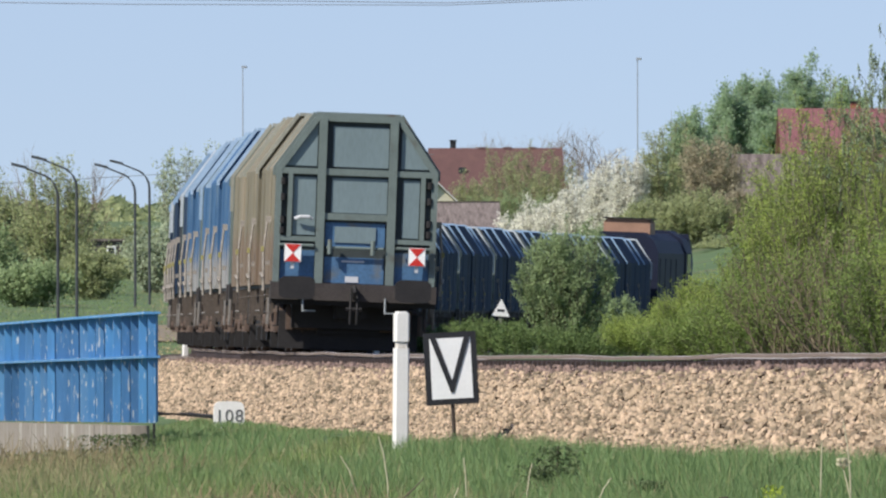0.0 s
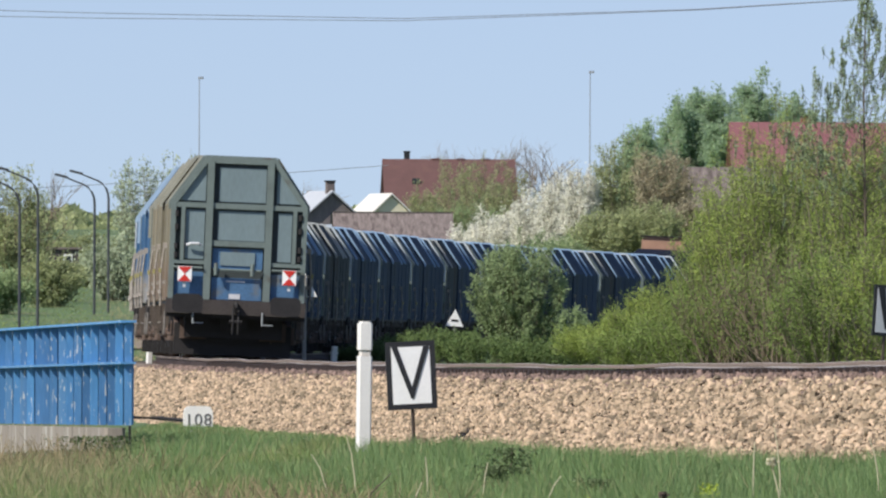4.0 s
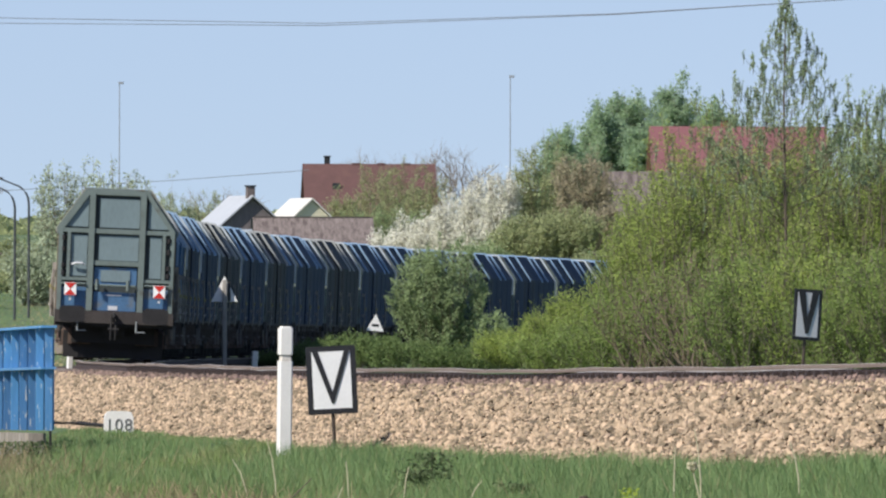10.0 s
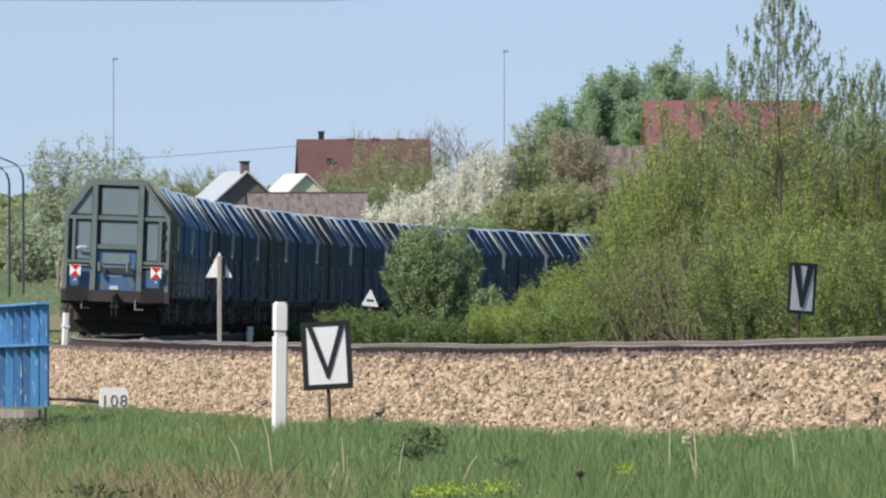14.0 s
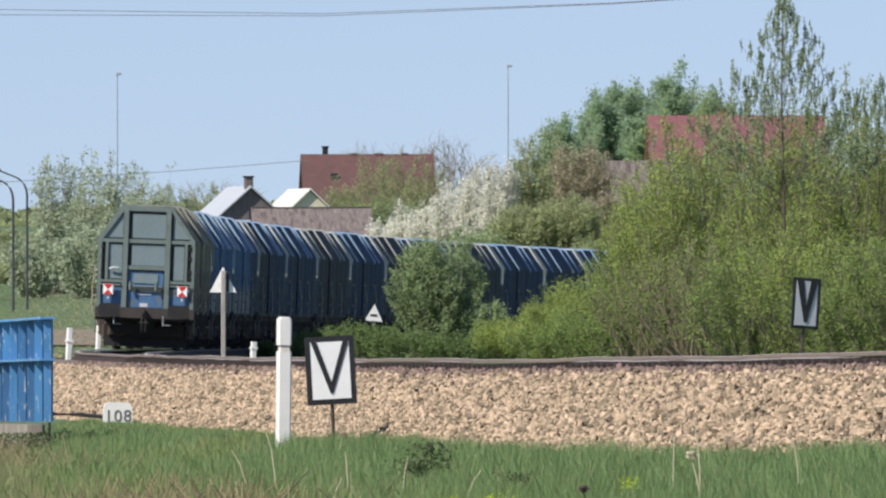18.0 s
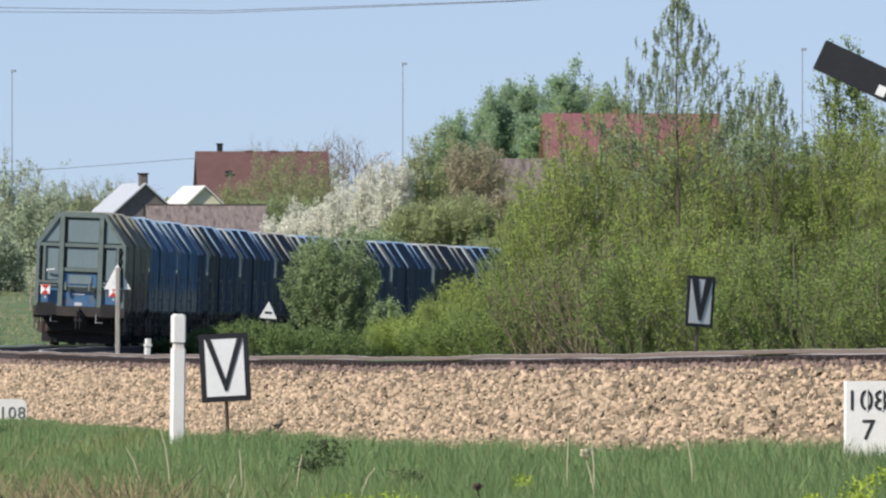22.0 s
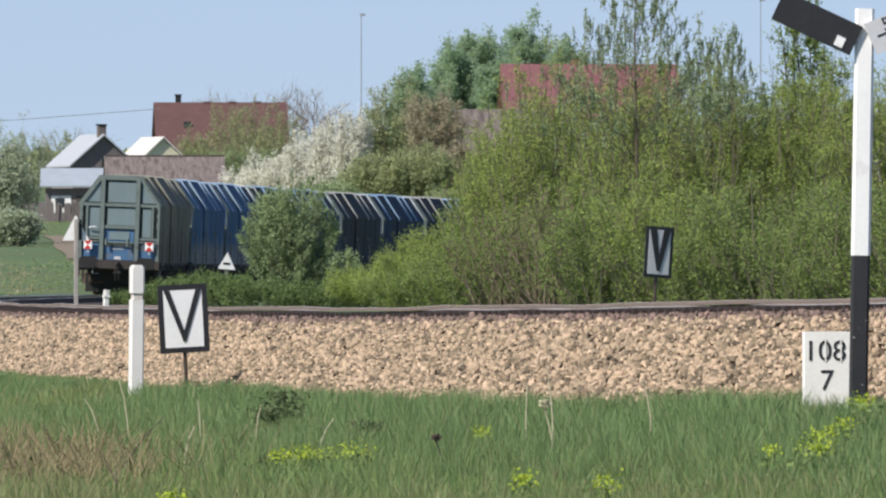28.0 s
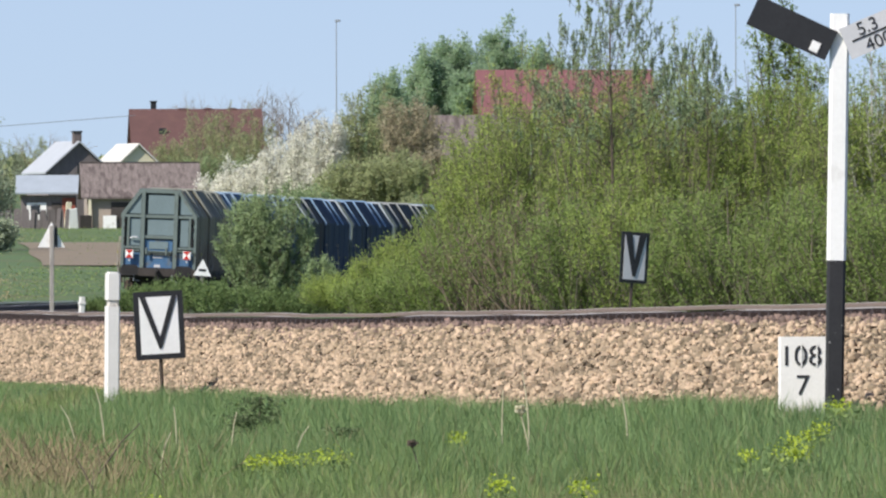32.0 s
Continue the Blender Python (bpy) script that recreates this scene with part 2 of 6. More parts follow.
M = dict(
    soil=material("meadow_soil", (0.075, 0.125, 0.042), 0.95, dark=0.4, scale=0.25, fine=3, stain=(0.11, 0.115, 0.05), amount=0.3),
    # bed coloured dark for the shade in gaps between stones
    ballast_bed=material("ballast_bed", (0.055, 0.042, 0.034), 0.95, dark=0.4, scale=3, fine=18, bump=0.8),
    stone=material("ballast_stone", (0.318, 0.240, 0.158), 0.9, dark=0.25, scale=8, fine=60, piece=0.68),
    rusty_stone=material("rusty_ballast_stone", (0.18, 0.125, 0.10), 0.9, dark=0.25, scale=8, fine=60, piece=0.45),
    # rust, darkened further for the shadow under the rail head
    rail=material("rusty_shade_dark_rail", (0.05, 0.031, 0.025), 0.75, 0.1, dark=0.3, scale=5, fine=50, bump=0.3),
    rail_head=material("rail_head_steel", (0.19, 0.145, 0.115), 0.8, 0.0, dark=0.2, scale=0.7, fine=30),
    sleeper=material("sleeper_concrete", (0.20, 0.165, 0.14), 0.9, dark=0.3, scale=4, fine=40, piece=0.2),
    shine=material("polished_running_surface", (0.74, 0.67, 0.60), 0.42, 0.55, dark=0.1, scale=0.5, fine=20),
    # near-black stands in for shadow in the slots around end panels
    recess_shade=material("recess_shade_dark", (0.035, 0.045, 0.045), 0.7, dark=0.3, scale=3, fine=30),
    clip=material("rail_clip", (0.05, 0.035, 0.03), 0.7, 0.3, dark=0.3),
    grass=material("grass_blade", (0.180, 0.255, 0.082), 0.6, dark=0.25, scale=0.4, fine=6, piece=0.42, leaf=0.3, stain=(0.22, 0.245, 0.105), amount=0.35),
    fresh_grass=material("fresh_grass_blade", (0.172, 0.262, 0.105), 0.6, dark=0.2, scale=0.5, fine=6, piece=0.36, leaf=0.3),
    straw=material("dry_straw", (0.31, 0.275, 0.15), 0.8, dark=0.2, piece=0.3, leaf=0.2),
    yellow=material("yellow_blossom", (0.38, 0.47, 0.045), 0.6, dark=0.15, piece=0.2, leaf=0.3),
    stalk=material("pale_dry_stalk", (0.50, 0.45, 0.30), 0.8, dark=0.2),
    dead=material("dead_stems", (0.20, 0.16, 0.085), 0.9, dark=0.3, piece=0.35),
    weed=material("weed_leaf", (0.10, 0.135, 0.06), 0.7, dark=0.3, piece=0.3, leaf=0.2),
    bush=material("willow_leaf", (0.297, 0.375, 0.095), 0.55, dark=0.15, piece=0.28, leaf=0.4),
    bush_dark=material("sallow_leaf", (0.265, 0.345, 0.165), 0.55, dark=0.15, piece=0.25, leaf=0.35),
    weed_bush=material("alder_leaf", (0.225, 0.305, 0.085), 0.55, dark=0.15, piece=0.28, leaf=0.4),
    birch=material("birch_leaf", (0.36, 0.475, 0.29), 0.55, dark=0.15, piece=0.2, leaf=0.6),
    poplar=material("poplar_leaf", (0.275, 0.35, 0.19), 0.5, dark=0.15, piece=0.35, leaf=0.4),
    olive=material("budding_leaf", (0.345, 0.385, 0.19), 0.6, dark=0.2, piece=0.3, leaf=0.45),
    blossom=material("white_blossom", (0.72, 0.71, 0.60), 0.6, dark=0.1, piece=0.15, leaf=0.3),
    blossom_far=material("pale_blossom", (0.36, 0.42, 0.28), 0.6, dark=0.15, piece=0.25, leaf=0.3),
    undergrowth=material("nettle_leaf", (0.14, 0.205, 0.07), 0.6, dark=0.2, piece=0.35, leaf=0.35),
    bark=material("bark", (0.10, 0.075, 0.055), 0.9, dark=0.3, scale=4, fine=25, bump=0.5),
    thin_bark=material("thin_grey_green_bark", (0.17, 0.145, 0.105), 0.9, dark=0.3, scale=4, fine=25),
    olive_brown=material("brown_bud", (0.36, 0.32, 0.21), 0.6, dark=0.2, piece=0.3, leaf=0.4),
    twig=material("bare_twig", (0.22, 0.17, 0.12), 0.9, dark=0.2),
    birch_bark=material("birch_bark", (0.42, 0.40, 0.36), 0.8, dark=0.4, scale=5, fine=30),
    end_paint=material("grey_green_paint", (0.175, 0.23, 0.24), 0.55, 0.1, dark=0.14, scale=1.5, fine=25, stain=(0.12, 0.11, 0.09), amount=0.15, stretch=(1, 1, 0.3)),
    end_frame=material("olive_grey_steel", (0.145, 0.18, 0.165), 0.6, 0.1, dark=0.2, scale=3, fine=40, stain=(0.10, 0.085, 0.065), amount=0.12),
    end_blue=material("weathered_blue_paint", (0.065, 0.145, 0.26), 0.55, 0.1, dark=0.3, scale=3, fine=30, stain=(0.14, 0.15, 0.15), amount=0.25),
    rust=material("rusty_underframe", (0.050, 0.042, 0.039), 0.85, 0.1, dark=0.4, scale=4, fine=40, bump=0.3),
    iron=material("black_iron", (0.022, 0.020, 0.020), 0.7, 0.3, dark=0.35, scale=5, fine=40),
    wheel=material("wheel_steel", (0.075, 0.055, 0.043), 0.6, 0.4, dark=0.3, scale=4, fine=40),
    white=material("white_paint", (0.86, 0.85, 0.82), 0.6, dark=0.06, scale=3, fine=30, stain=(0.50, 0.47, 0.42), amount=0.12),
    dull_white=material("dull_white_paint", (0.55, 0.55, 0.56), 0.6, dark=0.08, scale=4, fine=30),
    red=material("red_reflector", (0.55, 0.03, 0.02), 0.4, dark=0.1),
    black=material("black_paint", (0.018, 0.018, 0.02), 0.55, dark=0.3, scale=5, fine=40),
    faded_black=material("faded_black_paint", (0.11, 0.11, 0.11), 0.8, dark=0.5, scale=9, fine=40),
    chipped_black=material("chipped_black_paint", (0.022, 0.021, 0.022), 0.55, dark=0.3, scale=5, fine=40, chips=((0.55, 0.53, 0.5), 16, 0.16)),
    concrete=material("old_concrete", (0.26, 0.235, 0.21), 0.9, dark=0.2, scale=2, fine=25, bump=0.4, stain=(0.22, 0.18, 0.14), amount=0.35, stretch=(1, 1, 0.35)),
    parapet=material("streaked_parapet_concrete", (0.25, 0.215, 0.18), 0.9, dark=0.3, scale=5, fine=25, bump=0.5, stain=(0.40, 0.375, 0.33), amount=0.3, stretch=(1, 1, 0.14), chips=((0.10, 0.085, 0.06), 5, 0.28)),
    post=material("whitewashed_concrete", (0.74, 0.72, 0.68), 0.8, dark=0.08, scale=3, fine=40, bump=0.12, stain=(0.45, 0.40, 0.33), amount=0.2),
    post_wood=material("grey_weathered_post", (0.36, 0.33, 0.30), 0.9, dark=0.35, scale=5, fine=30, stretch=(1, 1, 0.2)),
    chipped_post=material("chipped_concrete", (0.62, 0.58, 0.52), 0.9, dark=0.2, scale=8, fine=40, bump=0.5, stain=(0.36, 0.31, 0.26), amount=0.5),
    fence_blue=material("blue_railing_paint", (0.075, 0.225, 0.45), 0.5, dark=0.18, scale=2, fine=25, stain=(0.13, 0.28, 0.47), amount=0.25, stretch=(1, 1, 0.16), piece=0.25, chips=((0.56, 0.60, 0.62), 36, 0.30)),
    pole=material("galvanised_pole", (0.30, 0.32, 0.34), 0.6, 0.3, dark=0.2, scale=2, fine=20),
    tag=material("faded_yellow_paint", (0.30, 0.27, 0.10), 0.8, dark=0.2),
    wire=material("grey_wire", (0.16, 0.17, 0.19), 0.6, 0.2),
    lamp_pole=material("dark_lamp_pole", (0.05, 0.055, 0.06), 0.6, 0.2, dark=0.2),
    roof_red=material("red_brown_roof_tiles", (0.105, 0.05, 0.045), 0.75, dark=0.2, scale=1.2, fine=8, stain=(0.12, 0.06, 0.05), amount=0.2),
    roof_crimson=material("crimson_sheet_roof", (0.19, 0.075, 0.08), 0.6, dark=0.12, scale=0.6, fine=6),
    roof_cream=material("cream_sheet_roof", (0.62, 0.59, 0.53), 0.6, dark=0.08, scale=1, fine=8),
    roof_white=material("pale_sheet_roof", (0.42, 0.44, 0.46), 0.5, dark=0.08, scale=1, fine=8),
    roof_grey=material("grey_sheet_roof", (0.33, 0.37, 0.41), 0.55, dark=0.12, scale=1, fine=8),
    roof_old=material("weathered_brown_roof", (0.165, 0.135, 0.125), 0.9, dark=0.55, scale=1.6, fine=7, stretch=(3, 1, 0.5), stain=(0.09, 0.07, 0.065), amount=0.35),
    wood_dark=material("dark_weathered_boards", (0.065, 0.055, 0.05), 0.9, dark=0.3, scale=2, fine=12, piece=0.25),
    wood_grey=material("grey_weathered_boards", (0.15, 0.13, 0.125), 0.9, dark=0.3, scale=1.5, fine=12, piece=0.3, stretch=(2, 2, 0.3)),
    wall_tan=material("tan_plaster", (0.35, 0.29, 0.24), 0.9, dark=0.2, scale=1, fine=8),
    wall_cream=material("cream_plaster", (0.72, 0.66, 0.48), 0.9, dark=0.1, scale=1, fine=8),
    brick_red=material("red_brick_wall", (0.30, 0.09, 0.06), 0.9, dark=0.2, scale=2, fine=14),
    soil_bare=material("ploughed_soil", (0.20, 0.16, 0.11), 0.95, dark=0.2, scale=0.4, fine=4),
    loco_blue=material("dark_blue_locomotive_paint", (0.012, 0.016, 0.035), 0.6, 0.0, gloss=0.2, dark=0.25, scale=2, fine=20),
    loco_brown=material("brown_locomotive_roof_paint", (0.30, 0.17, 0.11), 0.7, dark=0.2, scale=2, fine=20),
    glass=material("dark_window_glass", (0.03, 0.035, 0.04), 0.08),
    rigging=material("rusty_brake_rigging", (0.085, 0.066, 0.052), 0.85, dark=0.35, scale=5, fine=30),
    lever=material("rusty_lever_paint", (0.28, 0.25, 0.215), 0.8, dark=0.5, scale=5),
    bogie=material("rusty_bogie_steel", (0.095, 0.065, 0.05), 0.85, 0.1, dark=0.5, scale=4, fine=30, bump=0.3),
    stirrup=material("worn_stirrup_steel", (0.15, 0.135, 0.12), 0.7, dark=0.4, scale=6),
    grime=material("pale_grime", (0.25, 0.27, 0.28), 0.7, dark=0.2),
)
# first blue and the olive hold flank shade in their colour; second blue is lit
HOODS = [
    material("ochre_hood_paint", (0.18, 0.16, 0.115), 0.75, 0.0, gloss=0.12, dark=0.35, scale=1.2, fine=14, stain=(0.25, 0.21, 0.15), amount=0.4, stretch=(1, 1, 0.3), grime=((0.17, 0.125, 0.092), 2.55, 1.5)),
    material("shade_dark_blue_hood_paint", (0.024, 0.042, 0.078), 0.75, 0.0, gloss=0.12, dark=0.3, scale=1.2, fine=20, stain=(0.045, 0.055, 0.07), amount=0.35, stretch=(1, 1, 0.3)),
    material("lit_blue_hood_paint", (0.050, 0.114, 0.215), 0.75, 0.0, gloss=0.12, dark=0.35, scale=1.4, fine=14, stain=(0.17, 0.215, 0.24), amount=0.25, stretch=(1, 1, 0.3), grime=((0.29, 0.275, 0.25), 2.5, 1.25)),
    material("shade_dark_olive_hood_paint", (0.036, 0.042, 0.048), 0.75, 0.0, gloss=0.12, dark=0.2, scale=1.2, fine=20, stain=(0.06, 0.05, 0.045), amount=0.3, stretch=(1, 1, 0.3)),
]
# ribs paler than their hoods: sunlight on their edges put into the colour
RIBS = [
    material("ochre_rib", (0.30, 0.30, 0.25), 0.55, 0.05, dark=0.2, scale=2, fine=20),
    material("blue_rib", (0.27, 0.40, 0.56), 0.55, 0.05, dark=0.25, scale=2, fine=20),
    material("pale_blue_rib", (0.34, 0.45, 0.56), 0.55, 0.05, dark=0.2, scale=2, fine=20),
    material("sunlit_grey_rib", (0.40, 0.41, 0.39), 0.55, 0.05, dark=0.25, scale=2, fine=20),
]
RIB = material("sunlit_rib_edge", (0.52, 0.57, 0.60), 0.55, 0.05, dark=0.25, scale=2, fine=20)


# ---- mesh tools ----
class Geo:
    """Vertices and faces of one mesh."""

    def __init__(self):
        self.v, self.f = [], []

    def add(self, verts, faces, m=None):
        k = len(self.v)
        self.v += [tuple(m @ Vector(p)) for p in verts] if m else [tuple(p) for p in verts]
        self.f += [tuple(i + k for i in q) for q in faces]
        return self

    def box(self, cx, cy, cz, sx, sy, sz, m=None, chamfer=0.0):
        x, y, z = sx / 2, sy / 2, sz / 2
        if chamfer:
            c = min(chamfer, x * 0.8, y * 0.8)
            ring = [(-x + c, -y), (x - c, -y), (x, -y + c), (x, y - c), (x - c, y), (-x + c, y), (-x, y - c), (-x, -y + c)]
            return self.prism([(cx + a, cy + b) for a, b in ring], cz - z, cz + z, m)
        p = [(cx + a * x, cy + b * y, cz + c * z) for a in (-1, 1) for b in (-1, 1) for c in (-1, 1)]
        return self.add(p, [(0, 1, 3, 2), (4, 6, 7, 5), (0, 4, 5, 1), (2, 3, 7, 6), (0, 2, 6, 4), (1, 5, 7, 3)], m)

    def prism(self, ring, z0, z1, m=None):
        n = len(ring)
        p = [(x, y, z0) for x, y in ring] + [(x, y, z1) for x, y in ring]
        f = [(i, (i + 1) % n, (i + 1) % n + n, i + n) for i in range(n)]
        return self.add(p, f + [tuple(range(n - 1, -1, -1)), tuple(range(n, 2 * n))], m)

    def loft(self, ring, y0, y1, m=None):
        """A ring of (x, z), swept along y."""
        n = len(ring)
        p = [(x, y0, z) for x, z in ring] + [(x, y1, z) for x, z in ring]
        f = [(i, i + n, (i + 1) % n + n, (i + 1) % n) for i in range(n)]
        return self.add(p, f + [tuple(range(n)), tuple(range(2 * n - 1, n - 1, -1))], m)

    def tube(self, pts, r0, r1, sides=6):
        pts = [Vector(p) for p in pts]
        n, rings = len(pts), []
        for i, p in enumerate(pts):
            d = (pts[min(i + 1, n - 1)] - pts[max(i - 1, 0)]).normalized()
            a = d.orthogonal().normalized()
            b = d.cross(a)
            r = r0 + (r1 - r0) * i / max(1, n - 1)
            rings += [p + a * (r * math.cos(2 * math.pi * k / sides)) + b * (r * math.sin(2 * math.pi * k / sides)) for k in range(sides)]
        f = [(i * sides + k, i * sides + (k + 1) % sides, (i + 1) * sides + (k + 1) % sides, (i + 1) * sides + k) for i in range(n - 1) for k in range(sides)]
        return self.add(rings, f + [tuple(range(sides - 1, -1, -1)), tuple(range((n - 1) * sides, n * sides))])

    def mesh(self, name):
        me = bpy.data.meshes.new(name)
        me.from_pydata(self.v, [], self.f)
        me.update()
        return me


def quick_mesh(name, verts, faces):
    """A mesh from arrays of vertices and of faces that all have the same number of corners."""
    me = bpy.data.meshes.new(name)
    k = faces.shape[1]
    me.vertices.add(len(verts))
    me.vertices.foreach_set("co", np.ascontiguousarray(verts, dtype=np.float32).ravel())
    me.loops.add(faces.size)
    me.loops.foreach_set("vertex_index", np.ascontiguousarray(faces, dtype=np.int32).ravel())
    me.polygons.add(len(faces))
    me.polygons.foreach_set("loop_start", np.arange(0, faces.size, k, dtype=np.int32))
    me.update(calc_edges=True)
    return me


def part(name, geo, mat, parent, label="", at=None):
    me = geo.mesh(name) if isinstance(geo, Geo) else geo
    if not me.materials:
        me.materials.append(mat)
    ob = new(name, me)
    ob.parent = parent
    if at is not None:
        ob.matrix_basis = at
    return tagged(ob, label)


def thing(name, label, category, m=None, group="", kind=""):
    ob = new(name)
    if m is not None:
        ob.matrix_basis = m
    return tagged(ob, label, category, group, kind)


def solid(name, geo, mat, label, category="", kind="", group=""):
    me = geo.mesh(name) if isinstance(geo, Geo) else geo
    me.materials.append(mat)
    return tagged(new(name, me), label, category, group, kind)


def side(bearing, d):
    """Sideways place of what stands at that bearing (thousandths of a radian) and distance."""
    return bearing * d / 1000


# ---- the line: one track on a wide right-hand curve ----
RADIUS, APEX_X, APEX_Y, CANT = 1849.0, -8.234, 360.5, 2.2
LEVELS = [(-400, 1.75), (-260, 1.50), (-231, 1.37), (-220, 1.31), (-190, 1.19), (-140, 1.12), (-100, 1.09), (0, 1.06), (400, 1.0), (700, 1.0)]


def rail_level(s):
    return float(np.interp(s, [a for a, b in LEVELS], [b for a, b in LEVELS]))


def line(s, off=0.0, up=0.0):
    a = s / RADIUS
    return Vector((APEX_X + RADIUS * (1 - math.cos(a)) + off * math.cos(a), APEX_Y + RADIUS * math.sin(a) - off * math.sin(a), rail_level(s) - 0.03 + up))


def rail_cant(s):
    """The outer rail's lift, in degrees: it eases off towards the meadow end of the curve."""
    return float(np.interp(s, [-400, -168, -136], [0.55, 0.55, CANT]))


def line_pose(s, cant=CANT):
    p = line(s)
    return pose(p.x, p.y, p.z, 0, cant, -math.degrees(s / RADIUS))


def smooth(x, a, b):
    t = np.clip((x - a) / (b - a), 0, 1)
    return t * t * (3 - 2 * t)


def ground_level(x, y):
    """Meadow, then a hill that climbs to the village."""
    z = np.interp(y, [-300, 230, 330, 430, 450, 600, 800, 1000, 1150, 1500, 3000, 6000], [0, 0, 0.55, 0.75, 0.85, 2.0, 3.7, 5.2, 6.1, 10, 24, 26])
    z = z + 0.165 * smooth(x, 1.0, 4.0) * (1 - smooth(y, 150, 190))
    off = x - (APEX_X + (y - APEX_Y) ** 2 / (2 * RADIUS))
    z = z + 0.22 * smooth(off, -6.5, -3.4) * (1 - smooth(y, 240, 300))
    z = z - 0.08 * np.exp(-((x + 1.7) / 0.5) ** 2) * smooth(y, 150, 160) * (1 - smooth(y, 175, 190))
    # a hollow along the parapet
    z = z - 0.22 * smooth(-x, 5.3, 6.6) * smooth(y, 145, 172) * (1 - smooth(y, 215, 240))
    z = z + 6.0 * smooth(x, -6, 16) * smooth(y, 520, 1000) * (1 - smooth(x, 120, 400))
    return z


# ---- ground ----
def build_ground():
    ys = np.concatenate([np.arange(-60, 60, 20), np.arange(60, 260, 4), np.arange(260, 700, 10), np.arange(700, 1600, 40), np.arange(1600, 6001, 400)])
    xs = np.concatenate([np.arange(-3000, -60, 210), np.arange(-60, 60, 1.5), np.arange(60, 3001, 210)])
    X, Y = np.meshgrid(xs, ys)
    Z = ground_level(X, Y) + 0.04 * np.sin(X * 0.9 + Y * 0.13) * np.cos(Y * 0.21) * (np.abs(X) < 60)
    nx, ny = len(xs), len(ys)
    i = (np.arange(ny - 1)[:, None] * nx + np.arange(nx - 1)[None]).ravel()
    me = quick_mesh("ground", np.stack([X, Y, Z], -1).reshape(-1, 3), np.stack([i, i + 1, i + nx + 1, i + nx], 1))
    solid("ground", me, M["soil"], "green spring meadow rising towards a village", kind="structure")


def strip(name, s_list, profile, mat, label, parent=None, kind=""):
    """A ribbon along the line: profile gives (off, level) for each s."""
    v, f = [], []
    for i, s in enumerate(s_list):
        pr = profile(s)
        k = len(pr)
        v += [(*line(s, o).xy, z) for o, z in pr]
        if i:
            f += [(i * k - k + j, i * k - k + j + 1, i * k + j + 1, i * k + j) for j in range(k - 1)]
    g = Geo()
    g.v, g.f = v, f
    return solid(name, g, mat, label, kind=kind) if parent is None else part(name, g, mat, parent, label)


def bed_profile(s):
    """Across the ballast bed, from the meadow side to the far side."""
    top = rail_level(s) - 0.20
    drop = max(0.25, top - float(ground_level(np.float64(line(s).x), np.float64(line(s).y))) + 0.12)
    return [(-1.78 - drop * 1.45, top - drop), (-1.72, top), (-0.75, top - 0.01), (0.75, top - 0.07), (1.75, top - 0.09), (1.75 + drop * 1.45, top - drop)]


RAIL_RING = [(-0.07, -0.16), (0.07, -0.16), (0.07, -0.148), (0.012, -0.128), (0.012, -0.05), (0.034, -0.036), (0.034, -0.004), (0.026, 0.0), (-0.026, 0.0), (-0.034, -0.004), (-0.034, -0.036), (-0.012, -0.05), (-0.012, -0.128), (-0.07, -0.148)]


